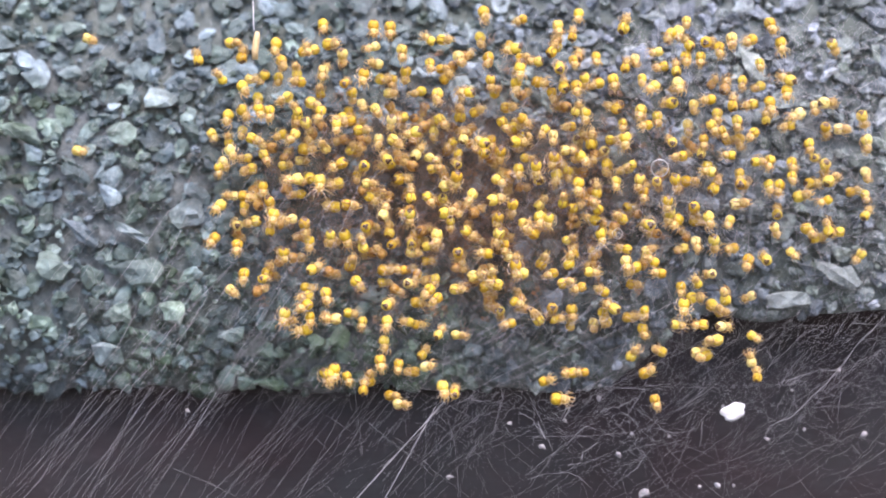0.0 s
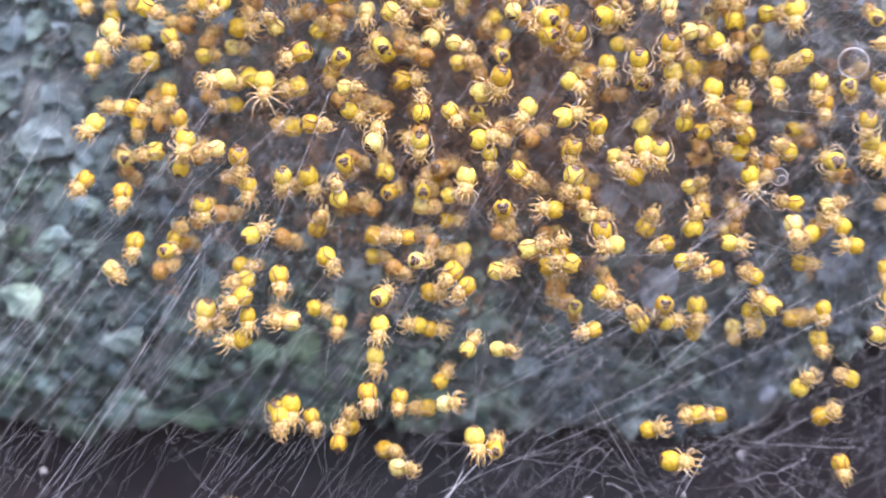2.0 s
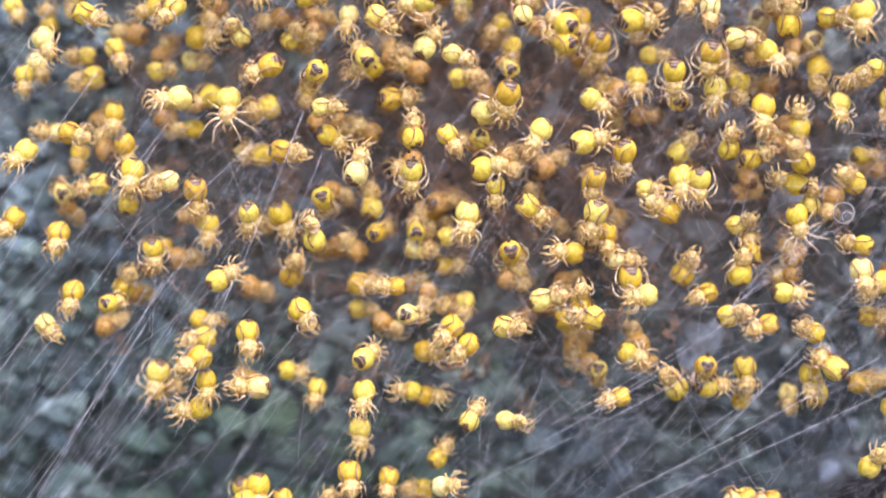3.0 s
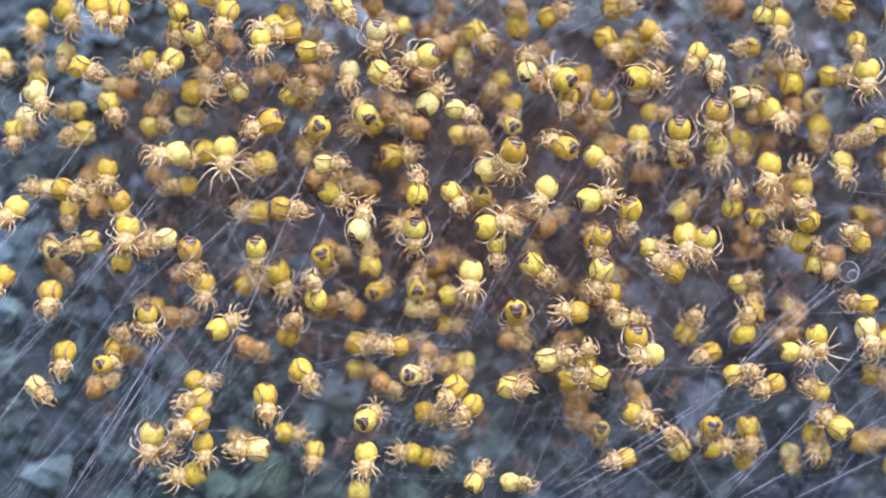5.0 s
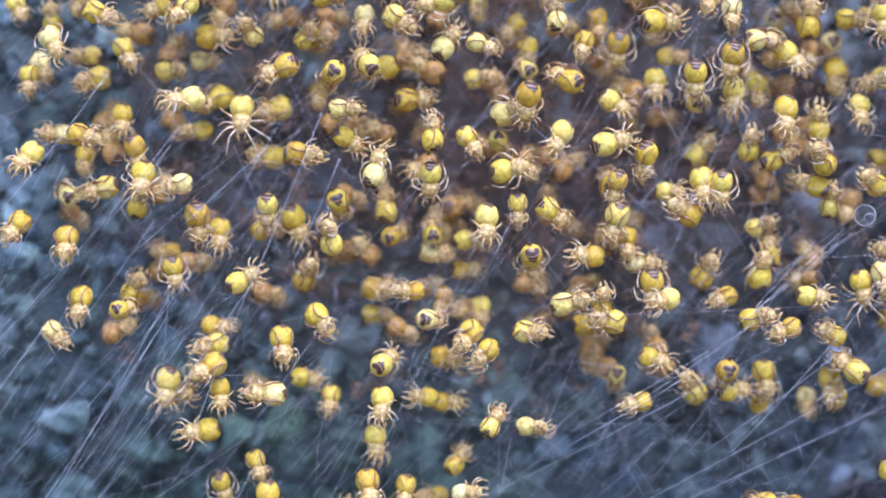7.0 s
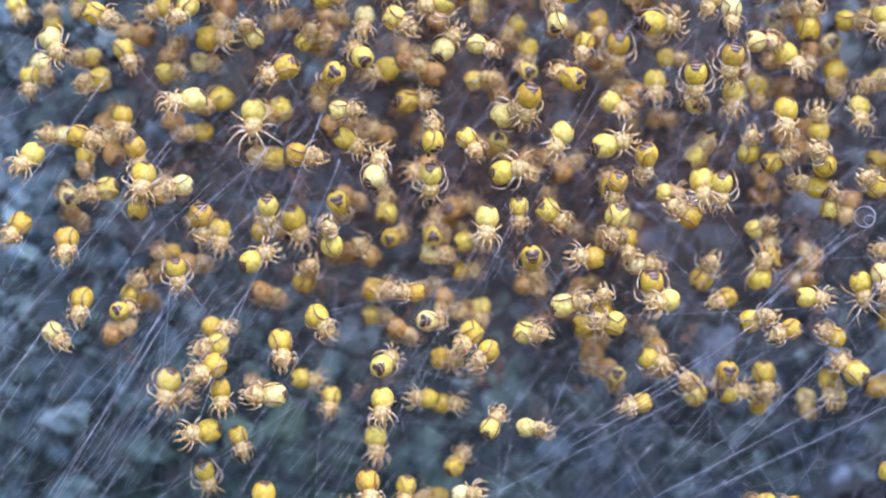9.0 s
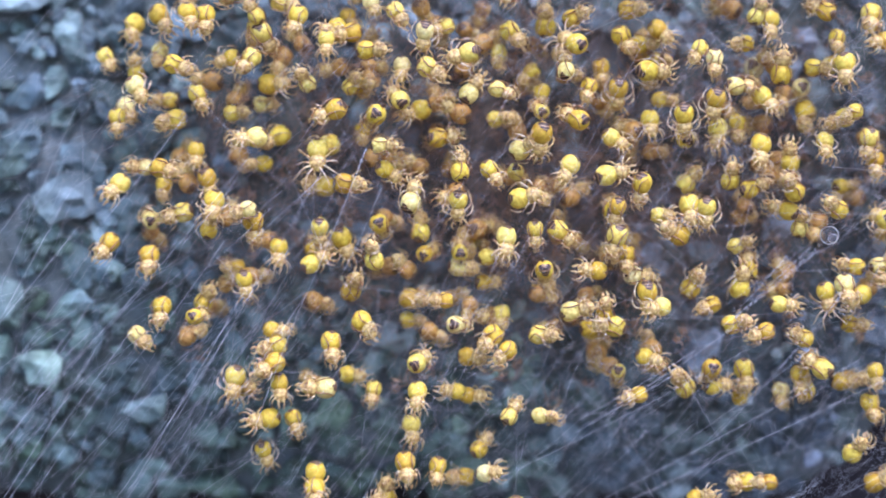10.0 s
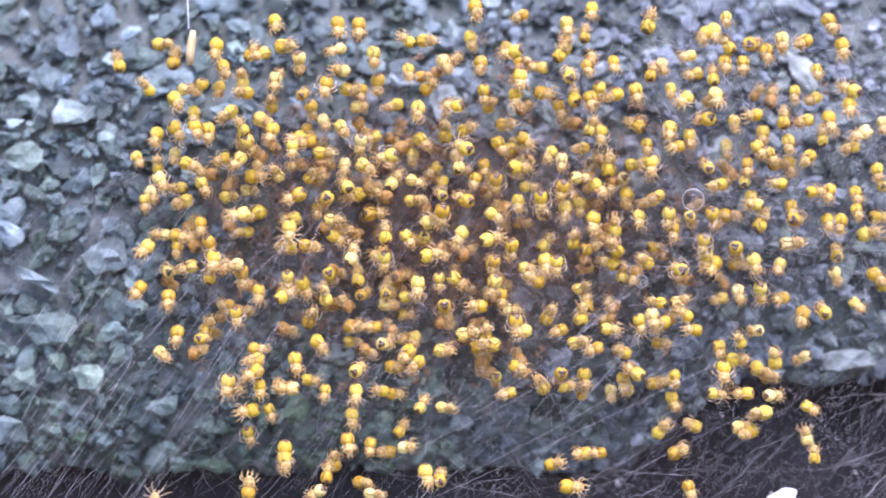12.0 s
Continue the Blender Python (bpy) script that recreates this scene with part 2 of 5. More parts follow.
def build_wall():
    xs = [-1500, -900, -500, -300] + [-180 + 6 * i for i in range(20)] + [-60 + 1.25 * i for i in range(97)] + [61.25 + 6 * i for i in range(20)] + [300, 500, 900, 1500]
    bm = bmesh.new()
    columns = []
    for x in xs:
        low = lower_edge(max(min(x, 60), -60))
        zs = [low + (45 - low) * j / 48 for j in range(49)] + [52 + 8 * j for j in range(10)] + [200, 400, 800, 1400]
        column = []
        for z in zs:
            y = min(face(z), 14.0) + 1.3 - 0.8 * noise.noise((x * 0.33, z * 0.33, 1.0)) - 0.5 * noise.noise((x * 1.1, z * 1.1, 5.0))
            column.append(bm.verts.new((x * MM, y * MM, z * MM)))
        back = [bm.verts.new((x * MM, 120 * MM, z * MM)) for z in (zs[-1], low)]
        columns.append(column + back)
    for a, b in zip(columns, columns[1:]):
        for k in range(len(a)):
            n = (k + 1) % len(a)
            bm.faces.new((a[k], b[k], b[n], a[n]))
    bm.faces.new(columns[0])
    bm.faces.new(columns[-1][::-1])
    bmesh.ops.recalc_face_normals(bm, faces=bm.faces)
    return tagged(new("wall_roughcast", mesh_of("wall_roughcast", bm, MORTAR)),
                  "grey roughcast wall crusted with small stone chips", "wall", kind="structure")


wall = build_wall()


def build_board():
    bm = bmesh.new()
    columns = []
    for x in [-1500, -700, -350] + [-180 + 4 * i for i in range(91)] + [350, 700, 1500]:
        outline = [(8.4, 2.0), (8.0, -16.0), (7.4, -34.0), (6.6, -35.0), (6.6, -110.0), (60.0, -110.0), (60.0, 2.0)]
        columns.append([bm.verts.new((x * MM, (y - 0.25 * noise.noise((x * 0.05, z * 0.1, 0)) * (y < 12)) * MM, z * MM)) for y, z in outline])
    for a, b in zip(columns, columns[1:]):
        for k in range(len(a)):
            n = (k + 1) % len(a)
            bm.faces.new((a[k], a[n], b[n], b[k]))
    bm.faces.new(columns[0])
    bm.faces.new(columns[-1][::-1])
    bmesh.ops.recalc_face_normals(bm, faces=bm.faces)
    return tagged(new("trim_board", mesh_of("trim_board", bm, BOARD, smooth=False)),
                  "dark brown painted board below the roughcast wall", "trim board", kind="structure")


board = build_board()


def slab(name, x0, x1, y0, y1, z0, z1, material, label, category):
    bm = bmesh.new()
    bmesh.ops.create_cube(bm, size=1.0)
    for v in bm.verts:
        v.co = Vector((x0 + (v.co.x + 0.5) * (x1 - x0), y0 + (v.co.y + 0.5) * (y1 - y0), z0 + (v.co.z + 0.5) * (z1 - z0))) * MM
    bmesh.ops.bevel(bm, geom=bm.edges[:], offset=2 * MM, segments=1, affect="EDGES")
    return tagged(new(name, mesh_of(name, bm, material, smooth=False)), label, category, kind="structure")


slab("wall_base", -1500, 1500, 12, 120, -1000, -110.2, MORTAR, "plain grey mortar wall base below the board", "wall")
slab("ground", -30000, 30000, -30000, 11.5, -1040, -1000, SOIL, "dark trodden ground before the wall", "ground")

# ---- spiderlings ----
def egg(a, b, c, centre, taper, across=14, along=9):
    bm = bmesh.new()
    bmesh.ops.create_uvsphere(bm, u_segments=across, v_segments=along, radius=1.0)
    for v in bm.verts:
        x, y, z = v.co.z, v.co.x, v.co.y
        s = 1.0 - taper * x
        v.co = Vector((centre[0] + a * x, centre[1] + b * y * s, centre[2] + c * z * s)) * MM
    return bm


ABDOMEN_SHAPE = (0.56, 0.50, 0.48, (-0.47, 0, 0.09), 0.08)


def abdomen_mesh(seed):
    """An egg with shallow dents and a blunt, slightly lopsided rear."""
    bm = egg(*ABDOMEN_SHAPE, 18, 13)
    a, b, c, centre, taper = ABDOMEN_SHAPE
    for v in bm.verts:
        d = v.co / MM - Vector(centre)
        n = noise.noise(d * 2.6 + Vector((seed * 5.1, 0, 0)))
        v.co = (Vector(centre) + d * (0.985 + 0.055 * min(n, 0.15))) * MM
    return mesh_of("abdomen", bm, YELLOW)


def patch_mesh(seed):
    """The dark, barred patch over the rear of the back: a ragged three-cornered cap that lies just proud of the abdomen."""
    a, b, c, centre, taper = ABDOMEN_SHAPE
    middle = Vector((-0.86, 0.0, 0.50)).normalized()
    u = Vector((0, 1, 0))
    w = middle.cross(u)
    bm = bmesh.new()
    rings = []
    for ring in range(6):
        row = []
        for k in range(24):
            phi = 2 * math.pi * k / 24
            reach = PATCH_REACH[seed] * (1 + 0.20 * math.cos(3 * phi - math.pi / 2) + 0.34 * noise.noise((math.cos(phi) * 2.1, math.sin(phi) * 2.1, seed * 3.7)))
            angle = reach * ring / 5 if ring else 0.0
            d = middle * math.cos(angle) + (u * math.cos(phi) + w * math.sin(phi)) * math.sin(angle)
            lift, s = (0.998 if ring == 5 else 1.010), 1.0 - taper * d.x
            if ring == 0 and row:
                continue
            row.append(bm.verts.new(Vector((centre[0] + a * d.x * lift, centre[1] + b * d.y * s * lift, centre[2] + c * d.z * s * lift)) * MM))
        rings.append(row)
    for k in range(24):
        n = (k + 1) % 24
        bm.faces.new((rings[0][0], rings[1][k], rings[1][n]))
        for p, q in zip(rings[1:], rings[2:]):
            bm.faces.new((p[k], q[k], q[n], p[n]))
    bmesh.ops.recalc_face_normals(bm, faces=bm.faces)
    if sum(f.normal.dot(middle) for f in bm.faces) < 0:
        bmesh.ops.reverse_faces(bm, faces=bm.faces)
    return mesh_of("rump_patch", bm, PATCH)


PATCH_REACH = (0.52, 0.60, 0.56, 0.66, 0.50)


def palp_mesh(side):
    bm = bmesh.new()
    add_tube(bm, [Vector(p) * MM for p in ((0.54, 0.10 * side, 0.0), (0.76, 0.17 * side, -0.02), (0.90, 0.09 * side, -0.16))], [0.07 * MM, 0.06 * MM, 0.03 * MM])
    return mesh_of("palp", bm, LEG_TAN)


def spinneret_mesh():
    bm = bmesh.new()
    add_tube(bm, [Vector(p) * MM for p in ((-0.98, 0, -0.14), (-1.08, 0, -0.20), (-1.13, 0, -0.24))], [0.09 * MM, 0.07 * MM, 0.03 * MM], 6)
    return mesh_of("spinneret", bm, PATCH)


# Where each leg leaves the body.
HIPS = ((0.52, 0.18, 0.0), (0.42, 0.27, 0.0), (0.29, 0.29, 0.0), (0.15, 0.25, 0.0))
# Tucked legs wrap the front body: for each leg its way round (degrees from ahead, degrees up, how far off the body), two sets.
WRAPS = (((( 62, -12, 1.00), ( 48, 30, 1.22), ( 30, 50, 1.36), ( 12, 32, 1.50), ( -2, 0, 1.66)),
          (( 88, -12, 1.00), ( 80, 26, 1.24), ( 64, 44, 1.40), ( 44, 22, 1.56), ( 28, -8, 1.72)),
          ((112, -12, 1.00), (112, 24, 1.20), (104, 42, 1.38), ( 86, 18, 1.52), ( 66, -14, 1.66))),
         ((( 66, -10, 1.00), ( 40, 40, 1.26), ( 12, 60, 1.28), (-10, 40, 1.26), ( -8, 6, 1.44)),
          (( 90, -12, 1.00), ( 84, 36, 1.24), ( 54, 60, 1.44), ( 28, 36, 1.56), ( 12, 6, 1.74)),
          ((116, -10, 1.00), (124, 34, 1.24), (122, 52, 1.44), ( 98, 26, 1.56), ( 78, -6, 1.70))))
# The hind legs of the tucked ones lie along the abdomen or beside it.
HINDS = (((-0.06, 0.28, 0.46), (-0.36, 0.33, 0.55), (-0.66, 0.41, 0.45), (-0.95, 0.42, 0.06)),
         ((-0.05, 0.22, 0.47), (-0.28, 0.17, 0.60), (-0.58, 0.30, 0.56), (-0.88, 0.46, 0.24)))
# The bends of the four legs of one side: half bent, the hind legs swept back past the abdomen, spread wide.
HALF = (((0.78, 0.20, 0.36), (1.10, 0.26, 0.34), (1.34, 0.24, 0.02), (1.42, 0.18, -0.28)),
        ((0.62, 0.46, 0.38), (0.90, 0.70, 0.36), (1.14, 0.78, 0.02), (1.24, 0.72, -0.28)),
        ((0.34, 0.56, 0.34), (0.50, 0.84, 0.28), (0.66, 0.98, -0.02), (0.74, 1.00, -0.26)),
        ((0.02, 0.50, 0.38), (-0.18, 0.80, 0.34), (-0.46, 0.92, 0.06), (-0.62, 0.92, -0.22)))
SWEPT = (((0.76, 0.26, 0.26), (1.06, 0.42, 0.22), (1.34, 0.42, -0.05), (1.50, 0.34, -0.25)),
         ((0.60, 0.50, 0.30), (0.86, 0.78, 0.25), (1.10, 0.90, 0.00), (1.25, 0.85, -0.20)),
         ((0.26, 0.62, 0.30), (0.10, 0.94, 0.24), (-0.24, 1.02, 0.06), (-0.52, 0.94, -0.12)),
         ((-0.06, 0.56, 0.34), (-0.58, 0.86, 0.28), (-1.10, 0.78, 0.16), (-1.46, 0.52, 0.02)))
WIDE = (((0.96, 0.38, 0.34), (1.40, 0.62, 0.30), (1.80, 0.78, -0.02), (2.06, 0.84, -0.36)),
        ((0.72, 0.66, 0.34), (1.00, 1.10, 0.28), (1.22, 1.48, -0.04), (1.34, 1.70, -0.36)),
        ((0.26, 0.66, 0.32), (0.22, 1.02, 0.26), (0.16, 1.28, -0.04), (0.12, 1.44, -0.32)),
        ((-0.06, 0.58, 0.34), (-0.46, 0.98, 0.30), (-0.86, 1.26, 0.00), (-1.10, 1.40, -0.30)))
STANCES = (None, None, HALF, SWEPT, WIDE)


def leg_points(stance, leg, side, dice):
    """A smooth way through the hip and the four bends, a little different for every leg."""
    def stray(p, loose):
        return Vector(p) + Vector((dice.uniform(-loose, loose), dice.uniform(-loose, loose), dice.uniform(-loose, loose)))

    if stance < 2 and leg < 3:
        ways = []
        for turn, up, off in WRAPS[stance][leg]:
            h, e = radians(turn + dice.uniform(-9, 9)), radians(up + dice.uniform(-9, 9))
            ways.append(Vector((0.24 + 0.42 * off * math.cos(h) * math.cos(e), 0.41 * off * math.sin(h) * math.cos(e), 0.06 + 0.35 * off * math.sin(e))))
    elif stance < 2:
        ways = [Vector(HIPS[3])] + [stray(p, 0.07) for p in HINDS[stance]]
    else:
        draw = (0.66, 0.80 if leg > 1 else 0.68, 0.68)[stance - 2]
        middle = Vector((0.26, 0.0, 0.12))
        ways = [middle + (p - middle) * draw for p in [Vector(HIPS[leg])] + [stray(p, 0.05) for p in STANCES[stance][leg]]]
    ways = [Vector((p.x, side * p.y, p.z)) * MM for p in ways]
    points = []
    for k in range(4):
        before, a, b, after = ways[max(k - 1, 0)], ways[k], ways[k + 1], ways[min(k + 2, 4)]
        for t in (0.0, 0.5):
            points.append(0.5 * (2 * a + (b - before) * t + (2 * before - 5 * a + 4 * b - after) * t * t + (3 * a - before - 3 * b + after) * t ** 3))
    return points + [ways[4]]


def leg_mesh(stance, leg, side):
    """A tapered leg with slightly swollen joints and short bristles."""
    bm = bmesh.new()
    rng = random.Random(97 * stance + 13 * leg + 5 * side)
    points = leg_points(stance, leg, side, rng)
    radii = [r * MM for r in (0.042, 0.049, 0.045, 0.038, 0.039, 0.031, 0.028, 0.021, 0.011)]
    add_tube(bm, points, radii)
    bm.faces.ensure_lookup_table()
    sides = [f for f in bm.faces if len(f.verts) == 4]
    tufts = rng.sample(sides[10:], 14)
    bmesh.ops.poke(bm, faces=tufts, offset=0.065 * MM)
    pale = leg == 2 or (stance == 3 and leg == 3) or (stance == 4 and leg < 2)
    return mesh_of("leg", bm, LEG_SHADOW_BROWN if leg == 3 and stance < 2 else LEG_PALE if pale else LEG_TAN)


ABDOMENS = [abdomen_mesh(k) for k in range(5)]
THORAX = mesh_of("head", egg(0.44, 0.41, 0.35, (0.24, 0, 0.06), 0.12, 12, 8), HEAD_TAN)
RUMP_PATCHES, PALPS, SPINNERET = [patch_mesh(k) for k in range(5)], [palp_mesh(-1), palp_mesh(1)], spinneret_mesh()
LEG_SETS = [[leg_mesh(s, k, side) for k in range(4) for side in (-1, 1)] for s in range(5)]
SPIDER_LABELS = ("tiny yellow spiderling with tucked tan legs hanging in the web",
                 "tiny yellow spiderling with legs folded round its tan head",
                 "tiny yellow spiderling with half-bent tan legs clinging to the web",
                 "tiny yellow spiderling with hind legs swept back past its abdomen",
                 "tiny yellow spiderling with long tan legs spread wide on the web")


def make_spiderling(stance):
    ob = new("spiderling")
    tagged(ob, SPIDER_LABELS[stance], "spiderling", "cluster of spiderlings in the web")
    abdomen = part("abdomen", ABDOMENS[stance], ob, "glossy yellow abdomen")
    part("rump_patch", RUMP_PATCHES[stance], abdomen, "dark brown three-cornered rump patch")
    part("spinneret", SPINNERET, abdomen)
    front = part("head", THORAX, ob, "tan front body")
    for data in PALPS:
        part("palp", data, front)
    for data in LEG_SETS[stance]:
        part("leg", data, ob)
    return ob


def spider_pose(x, y, z, heading, tilt, roll, size):
    """heading: which way it faces up along the wall, degrees from +x; tilt: how far its front leans out from the wall."""
    h, t = radians(heading), radians(tilt)
    ahead = Vector((math.cos(h) * math.cos(t), -math.sin(t), math.sin(h) * math.cos(t)))
    above = Vector((0, -1, 0))
    above = (above - ahead * above.dot(ahead)).normalized()
    above.rotate(Matrix.Rotation(radians(roll), 3, ahead))
    turn = Matrix((ahead, above.cross(ahead), above)).transposed().to_4x4()
    return Matrix.Translation(Vector((x, y, z)) * MM) @ turn @ Matrix.Translation(Vector((0.5, 0, 0)) * MM * size), size


FIRST = {}
spider_dice = random.Random(11)


def spiderling(x, y, z, heading, tilt, legs=None):
    stance = spider_dice.choice((0, 0, 0, 1, 1, 2, 2, 3)) if legs is None else legs
    m, size = spider_pose(x, y, z, heading, tilt, spider_dice.gauss(0, 20), SPIDER_SIZE * spider_dice.uniform(0.86, 1.14))
    if stance not in FIRST:
        FIRST[stance] = make_spiderling(stance)
        ob = FIRST[stance]
        ob.matrix_basis = m
    else:
        ob = copy_thing(FIRST[stance], m)
        ob.animation_data_clear()
    ob.scale = (size,) * 3
    return ob


SPIDER_SIZE = 1.17


class Swarm:
    """The spiderlings past the counted ones, in one mesh."""

    def __init__(self, name, label, skin):
        self.name, self.label, self.skin = name, label, skin
        self.dice, self.verts, self.faces, self.slots = random.Random(5), [], [], []
        self.shapes = []
        for s in range(3):
            pieces = [(ABDOMENS[s], 0), (RUMP_PATCHES[s], 1), (THORAX, 2)] + [(d, 3) for d in LEG_SETS[s]]
            self.shapes.append([([v.co.copy() for v in d.vertices], [tuple(p.vertices) for p in d.polygons], slot) for d, slot in pieces])

    def add(self, x, y, z, heading, tilt):
        m, size = spider_pose(x, y, z, heading, tilt, self.dice.gauss(0, 38), SPIDER_SIZE * self.dice.uniform(0.86, 1.14))
        m = m @ Matrix.Scale(size, 4)
        for points, faces, slot in self.shapes[self.dice.choice((0, 0, 1, 1, 2))]:
            first = len(self.verts)
            self.verts += [m @ p for p in points]
            for f in faces:
                self.faces.append([first + i for i in f])
                self.slots.append(slot)

    def finish(self):
        data = bpy.data.meshes.new(self.name)
        data.from_pydata(self.verts, [], self.faces)
        for m in (self.skin, PATCH, HEAD_TAN, LEG_TAN):
            data.materials.append(m)
        data.polygons.foreach_set("material_index", self.slots)
        data.polygons.foreach_set("use_smooth", [True] * len(self.faces))
        tagged(new(self.name, data), self.label, "spiderlings", kind="stuff")


spiderling(-23.52, -4.29, 15.48, 300, 23)
spiderling(-21.82, -4.87, 15.52, 295, 29)
spiderling(-20.41, -6.76, 15.15, 274, 27)
spiderling(-17.47, -6.59, 15.12, 120, 25)
spiderling(-17.60, -3.94, 14.58, 262, 41)
spiderling(-14.90, -6.36, 15.15, 252, 21)
spiderling(-12.68, -5.12, 14.52, 203, 42)
spiderling(-11.78, -5.63, 14.22, 194, 35)
spiderling(-13.20, -6.82, 13.70, 271, 24, legs=2)
spiderling(-22.35, -6.95, 12.20, 340, 19)
spiderling(-19.20, -4.11, 12.85, 206, 27)
spiderling(-17.72, -6.43, 12.60, 234, 32)
spiderling(-24.73, -6.00, 10.99, 300, 29)
spiderling(-16.86, -4.26, 11.21, 0, 29)
spiderling(-14.49, -5.17, 11.21, 124, 39)
spiderling(-11.87, -4.63, 11.02, 55, 35)
spiderling(-21.26, -4.69, 10.58, 297, 22)
spiderling(-12.62, -6.92, 9.46, 205, -1)
spiderling(-26.09, -4.64, 9.21, 274, 20)
spiderling(-17.44, -6.61, 7.77, 190, 26)
spiderling(-21.34, -4.53, 7.16, 274, 26)
cam.data.dof.focus_object = spiderling(-9.04, -6.61, 15.40, 303, 30)  # the lens stays sharp on the depth of the web
spiderling(-7.32, -6.30, 14.28, 263, -9, legs=3)
spiderling(-6.08, -3.83, 14.74, 200, 33)
spiderling(-10.82, -6.75, 13.08, 0, 20)
spiderling(-4.66, -6.98, 12.85, 197, 1, legs=3)
spiderling(-2.18, -4.15, 14.40, 313, 27)
spiderling(1.68, -4.02, 15.22, 24, 35)
spiderling(-8.71, -5.20, 12.23, 266, 34)
spiderling(-7.12, -6.24, 12.06, 324, 32)
spiderling(2.62, -5.08, 10.91, 255, 35)
spiderling(-11.33, -4.30, 11.14, 2, 39)
spiderling(-10.19, -6.75, 9.27, 232, -57)
spiderling(-7.65, -4.02, 9.60, 199, 29)
spiderling(-4.72, -6.01, 10.46, 57, 1)
spiderling(-0.20, -4.45, 9.44, 129, -51)
spiderling(-0.35, -6.71, 8.11, 262, -15)
spiderling(-1.58, -5.83, 7.15, 24, 39)
spiderling(-9.99, -6.75, 7.32, 0, 23)
spiderling(-6.62, -4.51, 7.88, 6, -7)
spiderling(5.10, -3.97, 15.70, 5, 37)
spiderling(4.64, -4.00, 14.12, 302, 20)
spiderling(6.85, -4.63, 14.49, 315, 24)
spiderling(9.20, -5.90, 13.17, 237, 25)
spiderling(10.07, -6.30, 12.54, 268, 22)
spiderling(5.95, -6.72, 11.83, 355, -4, legs=3)
spiderling(4.44, -4.47, 10.97, 266, -15)
spiderling(12.47, -6.74, 15.04, 66, 22)
spiderling(13.60, -4.59, 15.08, 270, 22)
spiderling(12.08, -4.76, 13.59, 187, 41)
spiderling(16.87, -5.88, 15.35, 154, -6)
spiderling(17.66, -4.93, 13.86, 265, 37)
spiderling(14.29, -5.05, 11.70, 88, 19)
spiderling(16.41, -4.23, 12.17, 353, 36)
spiderling(17.85, -6.97, 12.17, 264, 22)
spiderling(10.12, -6.49, 10.20, 261, -9, legs=3)
spiderling(11.31, -5.99, 10.83, 2, -5)
spiderling(13.06, -5.01, 10.32, 313, 22)
spiderling(8.24, -6.24, 9.27, 272, -9, legs=3)
spiderling(6.41, -3.98, 8.99, 273, 36, legs=2)
spiderling(18.56, -5.66, 9.39, 207, 29)
spiderling(18.31, -4.19, 8.97, 199, 26)
spiderling(10.54, -4.46, 8.39, 263, 26, legs=2)
spiderling(3.96, -4.77, 7.85, 327, 19)
spiderling(8.52, -4.08, 7.74, 101, -51)
spiderling(12.72, -6.79, 7.34, 266, 21, legs=2)
spiderling(16.89, -4.94, 7.59, 268, 38)
spiderling(-23.22, -6.38, 6.00, 346, 31)
spiderling(-24.57, -4.12, 6.16, 178, 38)
spiderling(-25.81, -5.61, 5.08, 232, 42)
spiderling(-20.47, -5.71, 5.50, 281, -5)
spiderling(-20.06, -5.94, 4.05, 267, 38)
spiderling(-18.01, -6.91, 3.53, 198, 37)
spiderling(-23.99, -4.43, 2.86, 140, -57)
spiderling(-22.11, -4.87, 3.34, 196, 24)
spiderling(-20.55, -4.54, 2.32, 82, 24)
spiderling(-26.47, -5.61, 1.54, 237, 38)
spiderling(-23.92, -6.15, 0.73, 272, 41)
spiderling(-12.52, -4.12, 1.87, 293, -2)
spiderling(-16.33, -4.26, 1.23, 270, 26)
spiderling(-12.18, -5.78, 5.11, 353, 23)
spiderling(-11.95, -3.93, -1.38, 67, 38)
spiderling(-9.79, -6.07, 5.96, 326, 0)
spiderling(-5.31, -6.96, 5.72, 91, -6)
spiderling(-3.49, -6.24, 5.89, 305, 23)
spiderling(-1.92, -4.65, 5.81, 305, -42)
spiderling(-8.10, -6.89, 3.86, 78, -6, legs=3)
spiderling(-5.31, -6.36, 4.10, 267, -7, legs=3)
spiderling(-1.64, -6.19, 4.15, 13, 22)
spiderling(1.31, -6.78, 6.15, 243, 24, legs=2)
spiderling(3.49, -6.61, 5.52, 14, 0)
spiderling(0.64, -5.86, 2.27, 322, -4)
spiderling(4.12, -4.43, 3.30, 94, -56)
spiderling(-10.19, -4.90, 2.74, 287, -51)
spiderling(-2.48, -6.31, 1.84, 268, 24, legs=2)
spiderling(-5.22, -4.31, 0.82, 99, -55)
spiderling(-7.46, -3.89, 0.82, 28, -43)
spiderling(-10.29, -6.79, 0.48, 101, 25)
spiderling(-3.54, -4.26, 0.67, 3, 24)
spiderling(-0.22, -6.66, -0.04, 276, -57, legs=3)
spiderling(3.04, -5.87, -0.20, 175, 26, legs=2)
spiderling(4.21, -6.55, 3.70, 259, -11)
spiderling(4.23, -6.33, 1.97, 254, -1)
spiderling(4.78, -5.10, 0.80, 272, 24)
spiderling(5.77, -6.38, 5.09, 263, -13)
spiderling(11.15, -4.86, 5.28, 84, 33)
spiderling(12.22, -5.77, 4.63, 23, -3)
spiderling(14.93, -4.65, 6.37, 95, 22)
spiderling(14.73, -6.52, 4.55, 123, 39)
spiderling(8.68, -5.64, 3.71, 273, 37, legs=2)
spiderling(9.60, -6.32, 3.64, 265, 1, legs=3)
spiderling(7.90, -5.96, 1.96, 151, 35)
spiderling(6.86, -4.95, 3.14, 358, 37)
